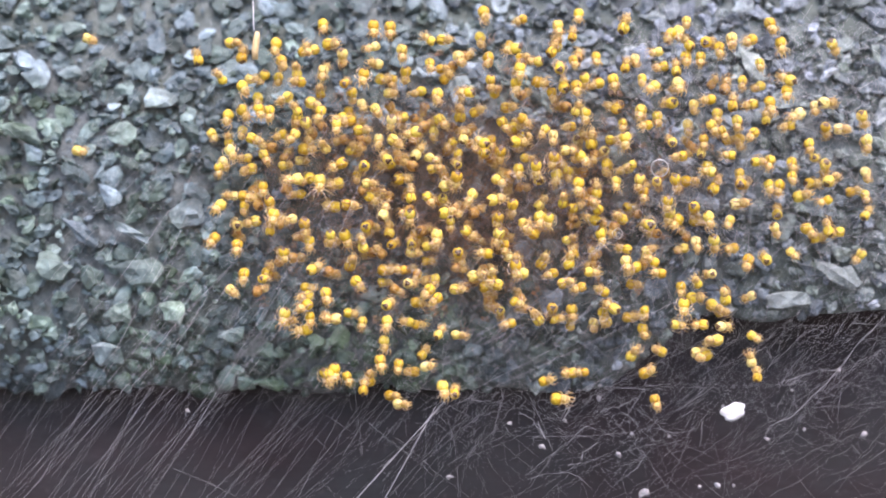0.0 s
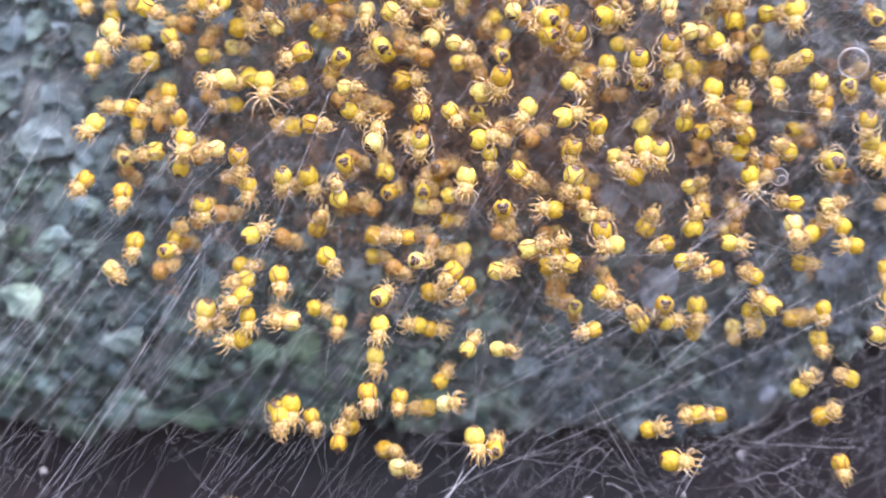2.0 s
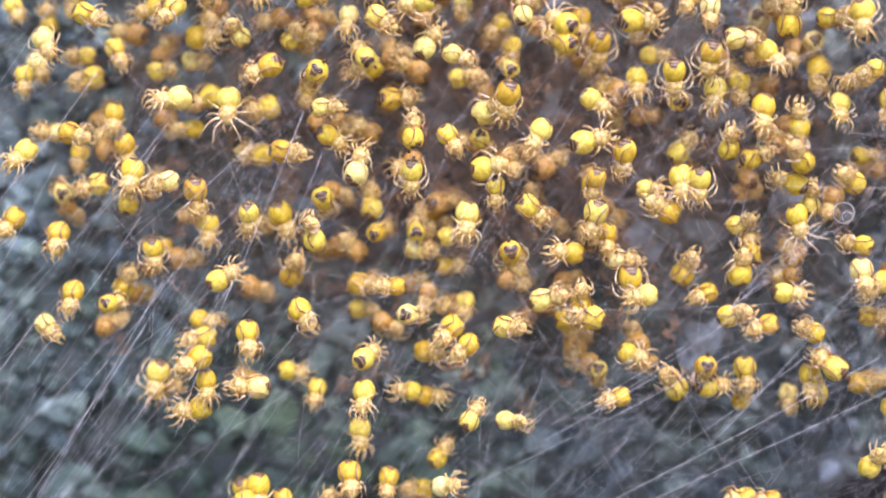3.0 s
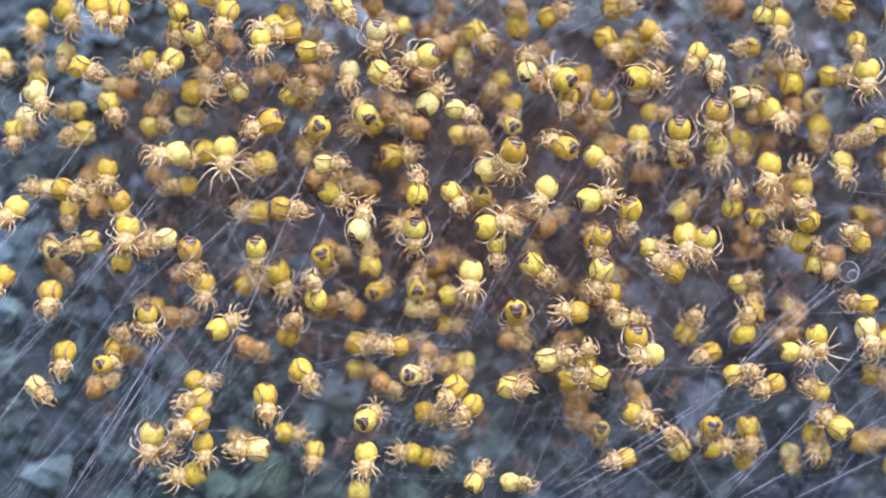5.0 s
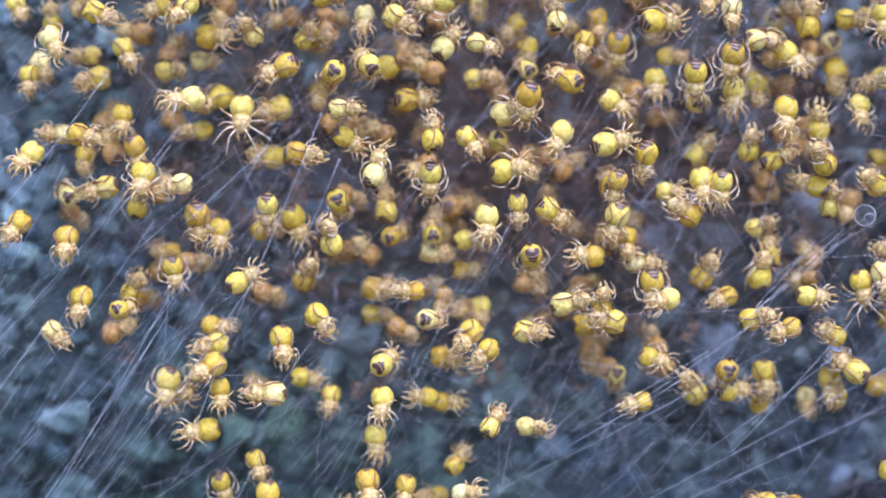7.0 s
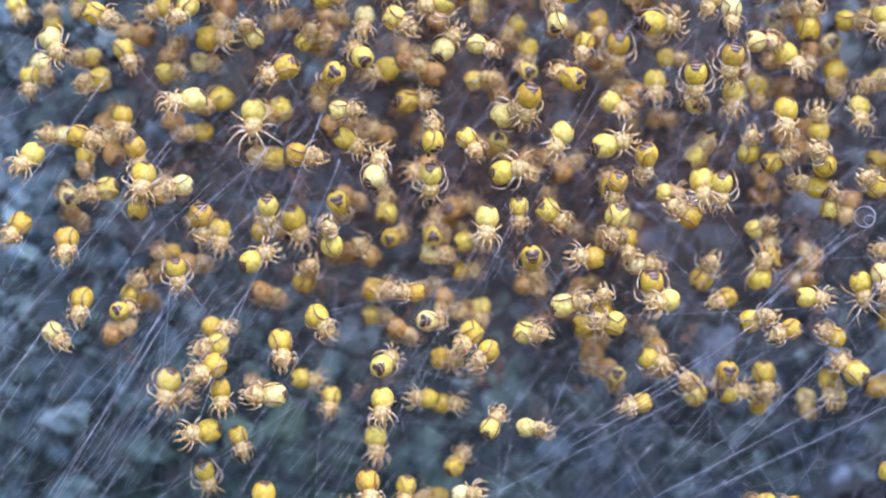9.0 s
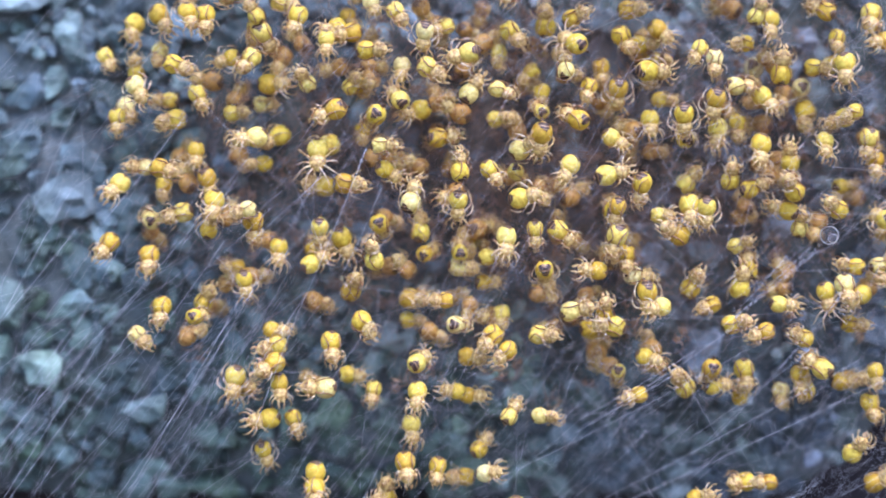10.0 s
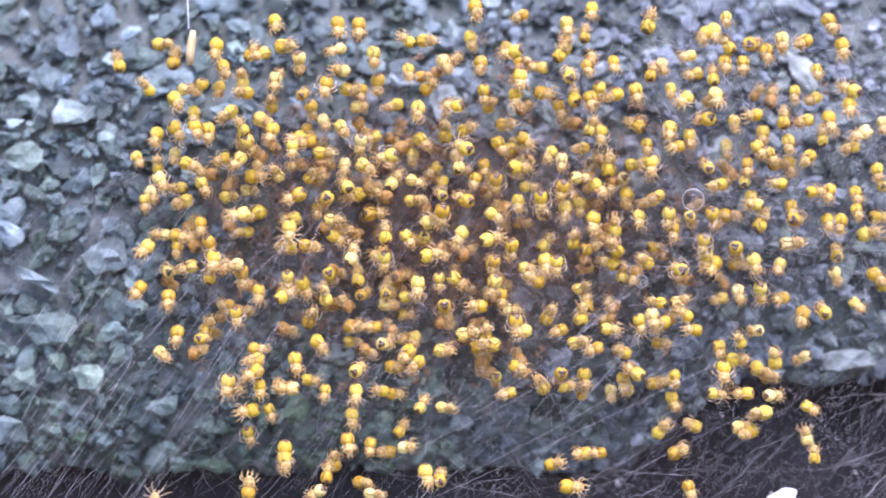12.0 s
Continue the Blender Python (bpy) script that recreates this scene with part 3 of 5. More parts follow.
spiderling(11.63, -4.13, 1.31, 24, 29)
spiderling(14.65, -5.71, 3.41, 163, -12)
spiderling(15.46, -4.58, 2.34, 86, 23)
spiderling(17.43, -6.36, 3.48, 146, 41)
spiderling(12.40, -4.28, -0.31, 93, -14)
spiderling(11.80, -4.31, -1.28, 82, 27)
spiderling(17.83, -6.43, -1.10, 279, 35)
spiderling(5.97, -6.14, -1.42, 276, -7)
spiderling(5.32, -4.99, -0.52, 356, 21)
spiderling(8.87, -4.09, -1.28, 63, 31)
spiderling(10.10, -4.35, -2.37, 198, 39)
spiderling(-23.18, -5.91, -2.31, 265, 31)
spiderling(-24.71, -5.73, -4.05, 323, 34)
spiderling(-21.25, -6.66, -2.94, 14, -57)
spiderling(-20.94, -3.87, -2.10, 59, 28)
spiderling(-16.72, -4.77, -3.83, 356, 19)
spiderling(-16.40, -5.04, -4.69, 193, 35)
spiderling(-16.42, -6.81, -5.73, 211, 40)
spiderling(-16.15, -6.14, -6.93, 279, 28)
spiderling(-18.99, -4.61, -6.61, 264, 19)
spiderling(-18.74, -3.81, -7.41, 6, 39)
spiderling(-13.36, -6.84, -7.17, 177, 22)
spiderling(-11.07, -6.78, -3.17, 310, 34)
spiderling(-6.19, -6.82, -1.94, 177, 39)
spiderling(-5.61, -6.65, -3.39, 357, -49)
spiderling(-7.92, -6.41, -5.78, 39, -45)
spiderling(-7.78, -6.38, -7.46, 268, 38, legs=2)
spiderling(-3.30, -5.85, -4.10, 230, 39)
spiderling(-2.44, -6.31, -4.94, 223, 32)
spiderling(-4.73, -4.32, -5.45, 353, 37)
spiderling(-0.50, -6.31, -4.08, 0, 35)
spiderling(1.45, -6.59, -2.64, 15, 22)
spiderling(3.35, -6.26, -2.80, 84, 34)
spiderling(2.75, -4.02, -3.78, 357, 22)
spiderling(4.02, -6.19, -3.53, 172, 24)
spiderling(-10.55, -3.87, -7.52, 263, 38)
spiderling(-5.47, -4.24, -7.57, 172, 31)
spiderling(-4.73, -3.96, -7.89, 1, 25)
spiderling(-2.32, -6.67, -8.94, 59, -11)
spiderling(-0.42, -6.06, -8.87, 356, 26)
spiderling(-8.27, -4.20, -9.62, 275, 27)
spiderling(4.44, -3.90, -6.36, 267, -44)
spiderling(5.91, -5.86, -5.43, 344, 35)
spiderling(5.50, -5.82, -7.70, 192, 29)
spiderling(8.50, -3.85, -7.35, 124, 33)
spiderling(9.93, -5.77, -6.03, 258, -52)
spiderling(12.12, -4.07, -6.31, 276, 25)
spiderling(10.09, -4.72, -7.28, 7, -5)
spiderling(11.10, -6.33, -3.40, 16, 36)
spiderling(13.00, -6.89, -3.83, 198, 22)
spiderling(6.78, -6.66, -2.36, 192, 42)
spiderling(13.84, -6.77, -2.23, 356, 20)
spiderling(15.51, -5.60, -4.32, 155, 38)
spiderling(16.65, -5.74, -6.20, 145, -11)
spiderling(15.46, -4.37, -6.60, 272, 20)
spiderling(15.98, -4.00, -7.51, 106, 29)
spiderling(18.57, -4.46, -3.51, 356, 34)
spiderling(-7.45, -6.96, 24.10, 272, 29)
spiderling(-25.49, -6.51, 18.57, 125, 33)
spiderling(-23.27, -6.82, 17.80, 300, 41)
spiderling(-17.11, -6.75, 18.28, 174, 41)
spiderling(-15.68, -6.17, 21.76, 202, 34)
spiderling(-14.03, -6.89, 22.31, 358, 41)
spiderling(-14.69, -5.72, 19.60, 265, 32)
spiderling(-9.04, -6.08, 22.11, 201, 20)
spiderling(-8.80, -5.87, 20.31, 173, 37)
spiderling(-10.31, -6.49, 19.12, 263, 28)
spiderling(-12.46, -6.48, 18.05, 50, -56)
spiderling(-18.61, -5.70, 16.82, 215, 28)
spiderling(-6.25, -5.78, 21.80, 272, 21)
spiderling(-3.07, -6.87, 22.64, 147, 22)
spiderling(-1.85, -6.86, 22.74, 357, 37)
spiderling(2.70, -6.00, 25.84, 282, 42)
spiderling(6.80, -5.71, 25.14, 204, 28)
spiderling(-3.22, -6.17, 20.27, 274, 41)
spiderling(-2.45, -6.15, 16.98, 263, 41)
spiderling(1.09, -5.96, 17.09, 175, -13, legs=3)
spiderling(3.31, -5.79, 18.58, 275, 1)
spiderling(6.09, -6.56, 21.83, 192, -4)
spiderling(6.47, -6.54, 19.72, 272, 27, legs=2)
spiderling(6.11, -5.96, 18.16, 273, 25, legs=2)
spiderling(12.20, -5.86, 23.09, 84, -12)
spiderling(9.99, -5.68, 21.53, 66, 0)
spiderling(12.21, -6.65, 20.53, 285, 40)
spiderling(10.73, -6.64, 19.56, 85, -48, legs=3)
spiderling(11.20, -5.69, 17.68, 90, -43)
spiderling(12.62, -6.31, 17.77, 275, 42)
spiderling(17.75, -5.79, 24.08, 74, 1)
spiderling(24.40, -6.85, 24.71, 265, 41)
spiderling(24.72, -6.34, 22.07, 122, -14)
spiderling(24.36, -6.07, 20.97, 269, 40)
spiderling(17.77, -6.55, 19.70, 75, -10)
spiderling(23.37, -6.01, 19.40, 92, -12)
spiderling(16.54, -6.49, 18.48, 280, 29)
spiderling(21.02, -6.12, 17.77, 217, 40)
spiderling(23.46, -6.30, 18.09, 276, 41)
spiderling(22.98, -6.13, 15.94, 177, -47)
spiderling(19.53, -6.00, 15.17, 257, 40)
spiderling(20.22, -6.31, 13.57, 192, 39)
spiderling(22.98, -5.92, 11.72, 122, -48)
spiderling(23.97, -5.84, 10.29, 189, 27)
spiderling(25.96, -6.31, 10.50, 73, -14)
spiderling(21.15, -6.36, 7.52, 293, -46)
spiderling(19.35, -6.23, 7.78, 262, 0)
spiderling(23.20, -5.92, 7.78, 284, -15)
spiderling(19.77, -5.67, 6.47, 267, 28)
spiderling(22.32, -6.67, 5.45, 264, -6)
spiderling(22.58, -5.92, 4.24, 262, -11)
spiderling(25.23, -6.28, 4.81, 285, -44)
spiderling(20.51, -6.13, 2.77, 152, -53)
spiderling(25.33, -6.14, 1.03, 276, 30)
spiderling(20.06, -5.72, 0.07, 18, 24)
spiderling(20.85, -6.32, -1.16, 147, 29)
spiderling(21.59, -6.86, -2.37, 174, 22, legs=2)
spiderling(18.96, -5.71, -1.65, 215, 26)
spiderling(25.49, -6.40, -3.48, 122, 42)
spiderling(24.04, -6.16, -5.69, 268, 31)
spiderling(23.15, -6.08, -7.89, 355, 23)
spiderling(-13.92, -6.49, -13.22, 278, 41)
spiderling(-8.57, -6.62, -11.69, 281, 36)
spiderling(-3.71, -6.44, -12.37, 14, 40)
spiderling(-10.39, -6.24, -14.87, 82, -6)
spiderling(-6.65, -6.53, -16.28, 358, 21)
spiderling(-1.91, -6.09, -14.46, 286, 28, legs=2)
spiderling(-0.64, -5.84, -15.32, 79, -49)
spiderling(9.03, -5.75, -13.94, 18, 35, legs=2)
spiderling(10.32, -6.63, -15.82, 0, 21)
spiderling(13.32, -6.10, -13.01, 178, 26)
spiderling(18.40, -5.74, -11.21, 56, 35)
spiderling(20.86, -6.49, -15.91, 285, 32)
spiderling(33.41, -6.27, 24.49, 286, 34)
spiderling(26.46, -6.31, 22.52, 5, -48)
spiderling(29.32, -6.62, 22.87, 269, 33)
spiderling(27.90, -6.50, 21.90, 271, 31)
spiderling(31.52, -5.76, 22.83, 205, 37)
spiderling(34.64, -6.21, 22.42, 276, 28)
spiderling(26.02, -5.94, 20.98, 264, 29)
spiderling(32.20, -6.87, 20.13, 274, 42)
spiderling(30.37, -6.35, 18.36, 261, 25)
spiderling(35.60, -6.64, 18.32, 156, -15)
spiderling(35.23, -6.27, 17.23, 263, 41)
spiderling(26.96, -6.77, 16.32, 190, 26)
spiderling(29.24, -6.94, 15.56, 87, -6)
spiderling(31.59, -5.87, 15.89, 193, 24)
spiderling(33.22, -6.79, 15.95, 280, 26)
spiderling(36.63, -5.93, 14.78, 207, 20)
spiderling(29.79, -6.12, 14.05, 269, 27)
spiderling(27.05, -6.69, 13.52, 298, 26)
spiderling(35.58, -6.10, 13.54, 192, 23)
spiderling(26.26, -6.41, 12.07, 267, 20)
spiderling(28.13, -6.20, 12.96, 301, 22)
spiderling(31.54, -6.89, 12.66, 225, 34)
spiderling(37.60, -6.49, 11.54, 273, 23)
spiderling(38.13, -5.68, 10.10, 355, -57)
spiderling(29.18, -6.50, 10.33, 179, 21)
spiderling(31.79, -6.74, 9.58, 1, 26)
spiderling(33.33, -6.73, 9.72, 250, 28)
spiderling(35.73, -5.92, 9.50, 275, 38)
spiderling(26.99, -6.83, 8.51, 176, 21)
spiderling(27.38, -5.97, 6.68, 66, 0)
spiderling(30.08, -6.80, 7.23, 354, -51)
spiderling(33.33, -5.94, 7.15, 274, 39)
spiderling(34.29, -6.52, 7.12, 256, 20)
spiderling(35.57, -6.96, 7.98, 272, 42)
spiderling(36.53, -5.97, 5.90, 18, 40)
spiderling(29.74, -5.95, 5.09, 7, 28)

swarm = Swarm("spiderling_swarm", "many more tiny yellow spiderlings spread along the web", YELLOW_PLAIN)
swarm.add(-25.41, -2.49, 15.06, 262, 36)
swarm.add(-12.12, -3.22, 15.41, 300, 31)
swarm.add(-27.01, -3.42, 13.01, 302, 26)
swarm.add(-23.69, -3.49, 13.30, 262, 34)
swarm.add(-25.25, -2.87, 12.09, 92, 31)
swarm.add(-23.17, -2.85, 10.39, 181, 23)
swarm.add(-22.72, -3.42, 9.15, 199, 36)
swarm.add(-17.45, -2.90, 10.08, 358, 24)
swarm.add(-19.24, -3.34, 9.54, 5, 23)
swarm.add(-16.29, -3.24, 8.06, 206, 22)
swarm.add(-13.29, -3.57, 7.50, 199, 41)
swarm.add(-25.78, -3.18, 9.97, 297, 20)
swarm.add(-2.89, -3.18, 13.18, 264, 33)
swarm.add(0.10, -3.08, 14.83, 94, 27)
swarm.add(-0.78, -2.64, 12.04, 224, 20)
swarm.add(-2.99, -3.27, 9.14, 4, 34)
swarm.add(-11.26, -2.72, 8.38, 271, 39)
swarm.add(-0.08, -3.38, 10.77, 267, 21)
swarm.add(3.52, -3.24, 12.27, 274, 21)
swarm.add(5.89, -3.45, 13.59, 6, 28)
swarm.add(6.86, -2.82, 12.85, 358, 37)
swarm.add(13.07, -2.52, 12.34, 269, -45)
swarm.add(17.75, -2.75, 12.32, 6, 40)
swarm.add(15.76, -3.30, 11.06, 266, -53)
swarm.add(7.15, -2.81, 10.22, 354, 20)
swarm.add(15.99, -2.88, 9.60, 262, 28)
swarm.add(11.84, -3.45, 8.82, 267, 19)
swarm.add(-19.03, -2.70, -0.06, 176, 33)
swarm.add(-13.62, -3.23, 4.99, 172, 29)
swarm.add(-14.26, -2.71, 1.13, 22, 39)
swarm.add(-17.38, -2.78, 6.50, 187, 25)
swarm.add(-23.57, -3.09, 5.16, 266, 23)
swarm.add(-7.62, -3.40, 2.09, 91, -5)
swarm.add(-4.70, -2.46, 1.85, 277, 27)
swarm.add(-5.31, -3.55, 0.01, 353, 23)
swarm.add(-3.82, -3.19, -0.98, 3, -4)
swarm.add(8.71, -3.34, 5.10, 50, 22)
swarm.add(18.33, -2.42, 4.97, 0, -14)
swarm.add(-12.13, -3.49, -6.57, 355, 21)
swarm.add(-8.27, -3.51, -2.00, 1, 37)
swarm.add(-8.44, -2.85, -3.21, 356, 20)
swarm.add(-2.63, -3.22, -2.91, 270, 38)
swarm.add(11.97, -3.12, -8.02, 82, 41)
swarm.add(18.25, -3.18, -7.15, 4, 28)
swarm.add(14.56, -2.88, -7.75, 268, 37)
swarm.add(-28.34, -4.01, 20.90, 103, -11)
swarm.add(-24.95, -3.93, 22.94, 359, 26)
swarm.add(-23.83, -3.85, 21.21, 83, -2)
swarm.add(-14.78, -4.67, 24.76, 287, 42)
swarm.add(-9.36, -4.46, 24.58, 277, 28)
swarm.add(-19.94, -4.80, 22.67, 263, 24)
swarm.add(-19.21, -4.82, 20.79, 292, 37)
swarm.add(-22.88, -3.51, 18.86, 357, 32)
swarm.add(-21.08, -4.28, 19.27, 234, -9)
swarm.add(-19.71, -2.97, 19.16, 268, 36)
swarm.add(-17.63, -4.29, 19.42, 96, 27)
swarm.add(-16.99, -4.08, 21.87, 52, 32)
swarm.add(-12.63, -4.47, 21.56, 271, -9)
swarm.add(-8.50, -4.42, 18.74, 353, 36)
swarm.add(-11.58, -3.81, 17.42, 275, -13)
swarm.add(-16.01, -5.16, 16.22, 331, 26)
swarm.add(-22.13, -2.61, 16.95, 276, 37)
swarm.add(-15.28, -2.43, 17.45, 95, 39)
swarm.add(-7.67, -4.13, 17.28, 359, 40)
swarm.add(-10.63, -4.39, 16.12, 297, 41)
swarm.add(2.14, -5.00, 23.26, 275, 27)
swarm.add(-0.13, -4.63, 21.18, 296, 32)
swarm.add(3.23, -4.81, 21.05, 269, 40)
swarm.add(-5.77, -4.90, 19.57, 265, -2)
swarm.add(-2.04, -3.32, 20.08, 358, 38)
swarm.add(-1.57, -4.13, 18.85, 42, 36)
swarm.add(-7.28, -2.85, 18.89, 263, 30)
swarm.add(-4.15, -3.88, 17.44, 200, 31)
swarm.add(3.77, -4.46, 17.22, 61, 42)
swarm.add(5.42, -3.88, 22.50, 270, 37)
swarm.add(6.75, -2.50, 21.41, 5, 41)
swarm.add(8.58, -4.67, 20.56, 174, -1)
swarm.add(8.53, -3.95, 18.50, 347, 38)
swarm.add(10.67, -4.92, 24.50, 277, 29)
swarm.add(13.01, -3.94, 25.97, 267, 30)
swarm.add(10.59, -4.53, 22.41, 85, 42)
swarm.add(13.60, -4.95, 18.89, 271, -11)
swarm.add(14.80, -4.57, 21.16, 273, 36)
swarm.add(10.00, -4.15, 17.33, 283, 20)
swarm.add(15.20, -4.45, 18.19, 200, 20)
swarm.add(22.96, -4.11, 23.69, 230, 39)
swarm.add(23.98, -2.48, 24.15, 268, 42)
swarm.add(21.56, -4.98, 21.60, 192, 25)
swarm.add(18.96, -5.07, 20.85, 272, 38)
swarm.add(22.12, -4.85, 20.02, 193, 20)
swarm.add(19.72, -4.85, 18.74, 263, 42)
swarm.add(32.61, -5.09, 17.84, 207, 22)
swarm.add(25.33, -4.53, 15.92, 269, 29)
swarm.add(21.39, -5.13, 14.64, 273, 24)
swarm.add(28.00, -4.32, 14.93, 265, 30)
swarm.add(38.50, -4.80, 15.71, 269, 33)
swarm.add(33.23, -4.41, 14.17, 94, 1)
swarm.add(24.71, -3.95, 13.83, 270, 24)
swarm.add(28.99, -4.26, 12.20, 5, 19)
swarm.add(30.51, -2.95, 12.28, 270, 28)
swarm.add(26.84, -4.45, 9.21, 273, 37)
swarm.add(24.63, -4.14, 7.74, 357, 25)
swarm.add(30.27, -5.20, 8.42, 274, 32)
swarm.add(38.20, -2.67, 7.49, 0, 0)
swarm.add(26.73, -6.69, 3.71, 281, 21)
swarm.add(29.04, -6.20, 3.32, 242, 33)
swarm.add(23.56, -4.99, 3.41, 233, 37)
swarm.add(33.89, -6.14, 2.61, 288, -2)
swarm.add(34.42, -4.26, 3.97, 83, -43)
swarm.add(37.24, -6.00, 2.35, 312, 26)
swarm.add(25.73, -2.53, 3.28, 354, 32)
swarm.add(38.52, -4.20, 1.46, 6, 25)
swarm.add(27.35, -5.88, 1.26, 276, -15)
swarm.add(24.35, -3.98, 0.38, 195, 23)
swarm.add(29.67, -4.14, 0.36, 192, 40)
swarm.add(30.93, -6.41, -0.96, 248, 32)
swarm.add(33.08, -6.07, -0.98, 116, -52)
swarm.add(35.61, -5.87, -0.11, 315, 28)
swarm.add(27.10, -6.52, -2.41, 187, -54)
swarm.add(23.94, -4.78, -3.81, 272, 31)
swarm.add(28.35, -6.85, -5.25, 100, 26)
swarm.add(31.69, -3.81, -4.73, 204, -8)
swarm.add(25.08, -5.03, -5.00, 6, 29)
swarm.add(27.40, -4.01, -5.69, 330, 24)
swarm.add(28.34, -2.96, -6.49, 1, 42)
swarm.add(20.00, -5.14, -6.34, 272, 22)
swarm.add(26.19, -5.90, -7.92, 182, 0)
swarm.add(27.95, -6.24, -8.06, 0, -14)
swarm.add(27.56, -6.41, -9.42, 185, 22)
swarm.add(31.34, -5.77, -9.09, 327, 21)
swarm.add(19.75, -4.34, -8.35, 284, 27)
swarm.add(26.46, -5.62, -11.28, 197, 40)
swarm.add(25.50, -5.19, -10.91, 6, 25)
swarm.add(31.34, -5.90, -11.93, 104, 19)
swarm.add(31.87, -6.58, -13.54, 90, -5)
swarm.add(-6.64, -5.05, -12.07, 264, 25)
swarm.add(-4.08, -4.05, -11.18, 54, 1)
swarm.add(-4.93, -2.50, -13.02, 178, 23)
swarm.add(-9.84, -4.76, -13.93, 83, 25)
swarm.add(-7.55, -4.20, -15.43, 356, 40)
swarm.add(12.08, -4.82, -13.11, 181, 34)
swarm.add(21.85, -4.12, -10.86, 157, 23)
swarm.add(19.98, -4.93, -13.15, 30, 38)
swarm.add(40.58, -3.75, 22.62, 296, -12)
swarm.add(39.28, -5.55, 16.03, 3, -10)
swarm.add(43.83, -3.56, 14.80, 287, -18)
swarm.add(44.06, -5.31, 12.01, 272, 9)
swarm.add(39.05, -7.57, 9.30, 268, -35)
swarm.add(39.32, -6.23, 13.35, 283, -30)
swarm.add(40.98, -5.49, 13.22, 355, 39)
swarm.add(43.50, -6.44, 8.46, 279, 22)
swarm.add(39.33, -7.61, 7.49, 31, -9)
swarm.add(39.35, -7.43, 5.38, 199, 9)
swarm.add(42.37, -4.41, 6.44, 13, 22)
swarm.add(44.07, -3.59, 6.17, 277, 36)
swarm.add(43.55, -6.04, 3.79, 56, -6)
swarm.add(39.66, -5.66, 2.11, 101, -5)
swarm.add(40.96, -5.24, 2.12, 192, 19)
swarm.add(43.59, -4.23, -0.30, 232, 0)
swarm.add(-41.91, -2.20, 11.19, 349, 29)
swarm.add(-40.83, -2.20, 23.62, 339, 20)

swarm.finish()
# The ones that sit deepest, close to the stone; their amber stands in for shade.
swarm = Swarm("spiderling_underlayer", "spiderlings sitting deep in the web against the stone, dull amber for the shade there", SHADED_AMBER)
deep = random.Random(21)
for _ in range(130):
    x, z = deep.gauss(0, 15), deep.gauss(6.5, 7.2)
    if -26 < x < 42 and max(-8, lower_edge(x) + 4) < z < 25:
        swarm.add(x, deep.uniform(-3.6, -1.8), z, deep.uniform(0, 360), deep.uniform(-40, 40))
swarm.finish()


# Shed skins: bundles of empty tan legs between the spiderlings.
def build_skins():
    dice = random.Random(41)
    verts, faces = [], []
    shapes = [[([v.co.copy() for v in d.vertices], [tuple(p.vertices) for p in d.polygons]) for d in LEG_SETS[k]] for k in (0, 1)]
    for _ in range(SKIN_COUNT):
        x, z = dice.gauss(0, 15), dice.gauss(6.5, 7.0)
        if not (-24 < x < 40 and max(-9, lower_edge(x) + 4) < z < 24):
            continue
        m, size = spider_pose(x, dice.uniform(-3.2, -0.8), z, dice.uniform(0, 360), dice.uniform(-60, 60), dice.uniform(-90, 90), dice.uniform(0.8, 1.15))
        m = m @ Matrix.Scale(size, 4)
        for points, polygons in dice.choice(shapes):
            first = len(verts)
            verts += [m @ p for p in points]
            faces += [[first + i for i in f] for f in polygons]
    data = bpy.data.meshes.new("shed_skins")
    data.from_pydata(verts, [], faces)
    data.materials.append(SKIN)
    data.polygons.foreach_set("use_smooth", [True] * len(faces))
    tagged(new("shed_skins", data), "brown shed spider skins tangled in the web", "shed skins", kind="stuff")


SKIN_COUNT = 260
build_skins()


# ---- silk ----
def thread(bm, a, b, radius, sag=0.0, dice=random, steps=4):
    a, b = Vector(a), Vector(b)
    lean = Vector((dice.uniform(-1, 1), dice.uniform(-1, 1), -1.0)) * sag * (b - a).length
    points = [(a.lerp(b, k / steps) + lean * (4 * (k / steps) * (1 - k / steps))) * MM for k in range(steps + 1)]
    add_tube(bm, points, [radius * MM] * (steps + 1), 3)


def wavy(bm, start, a, length, radius, dice):
    """A slack, kinked thread that wanders from its start along the wall."""
    p, points = Vector(start), []
    for k in range(8):
        points.append(p * MM)
        a += dice.gauss(0, 0.11)
        p = p + Vector((math.cos(a), dice.gauss(0, 0.25), math.sin(a))) * length / 7
    add_tube(bm, points, [radius * MM * dice.uniform(0.7, 1.5) for _ in points], 3)


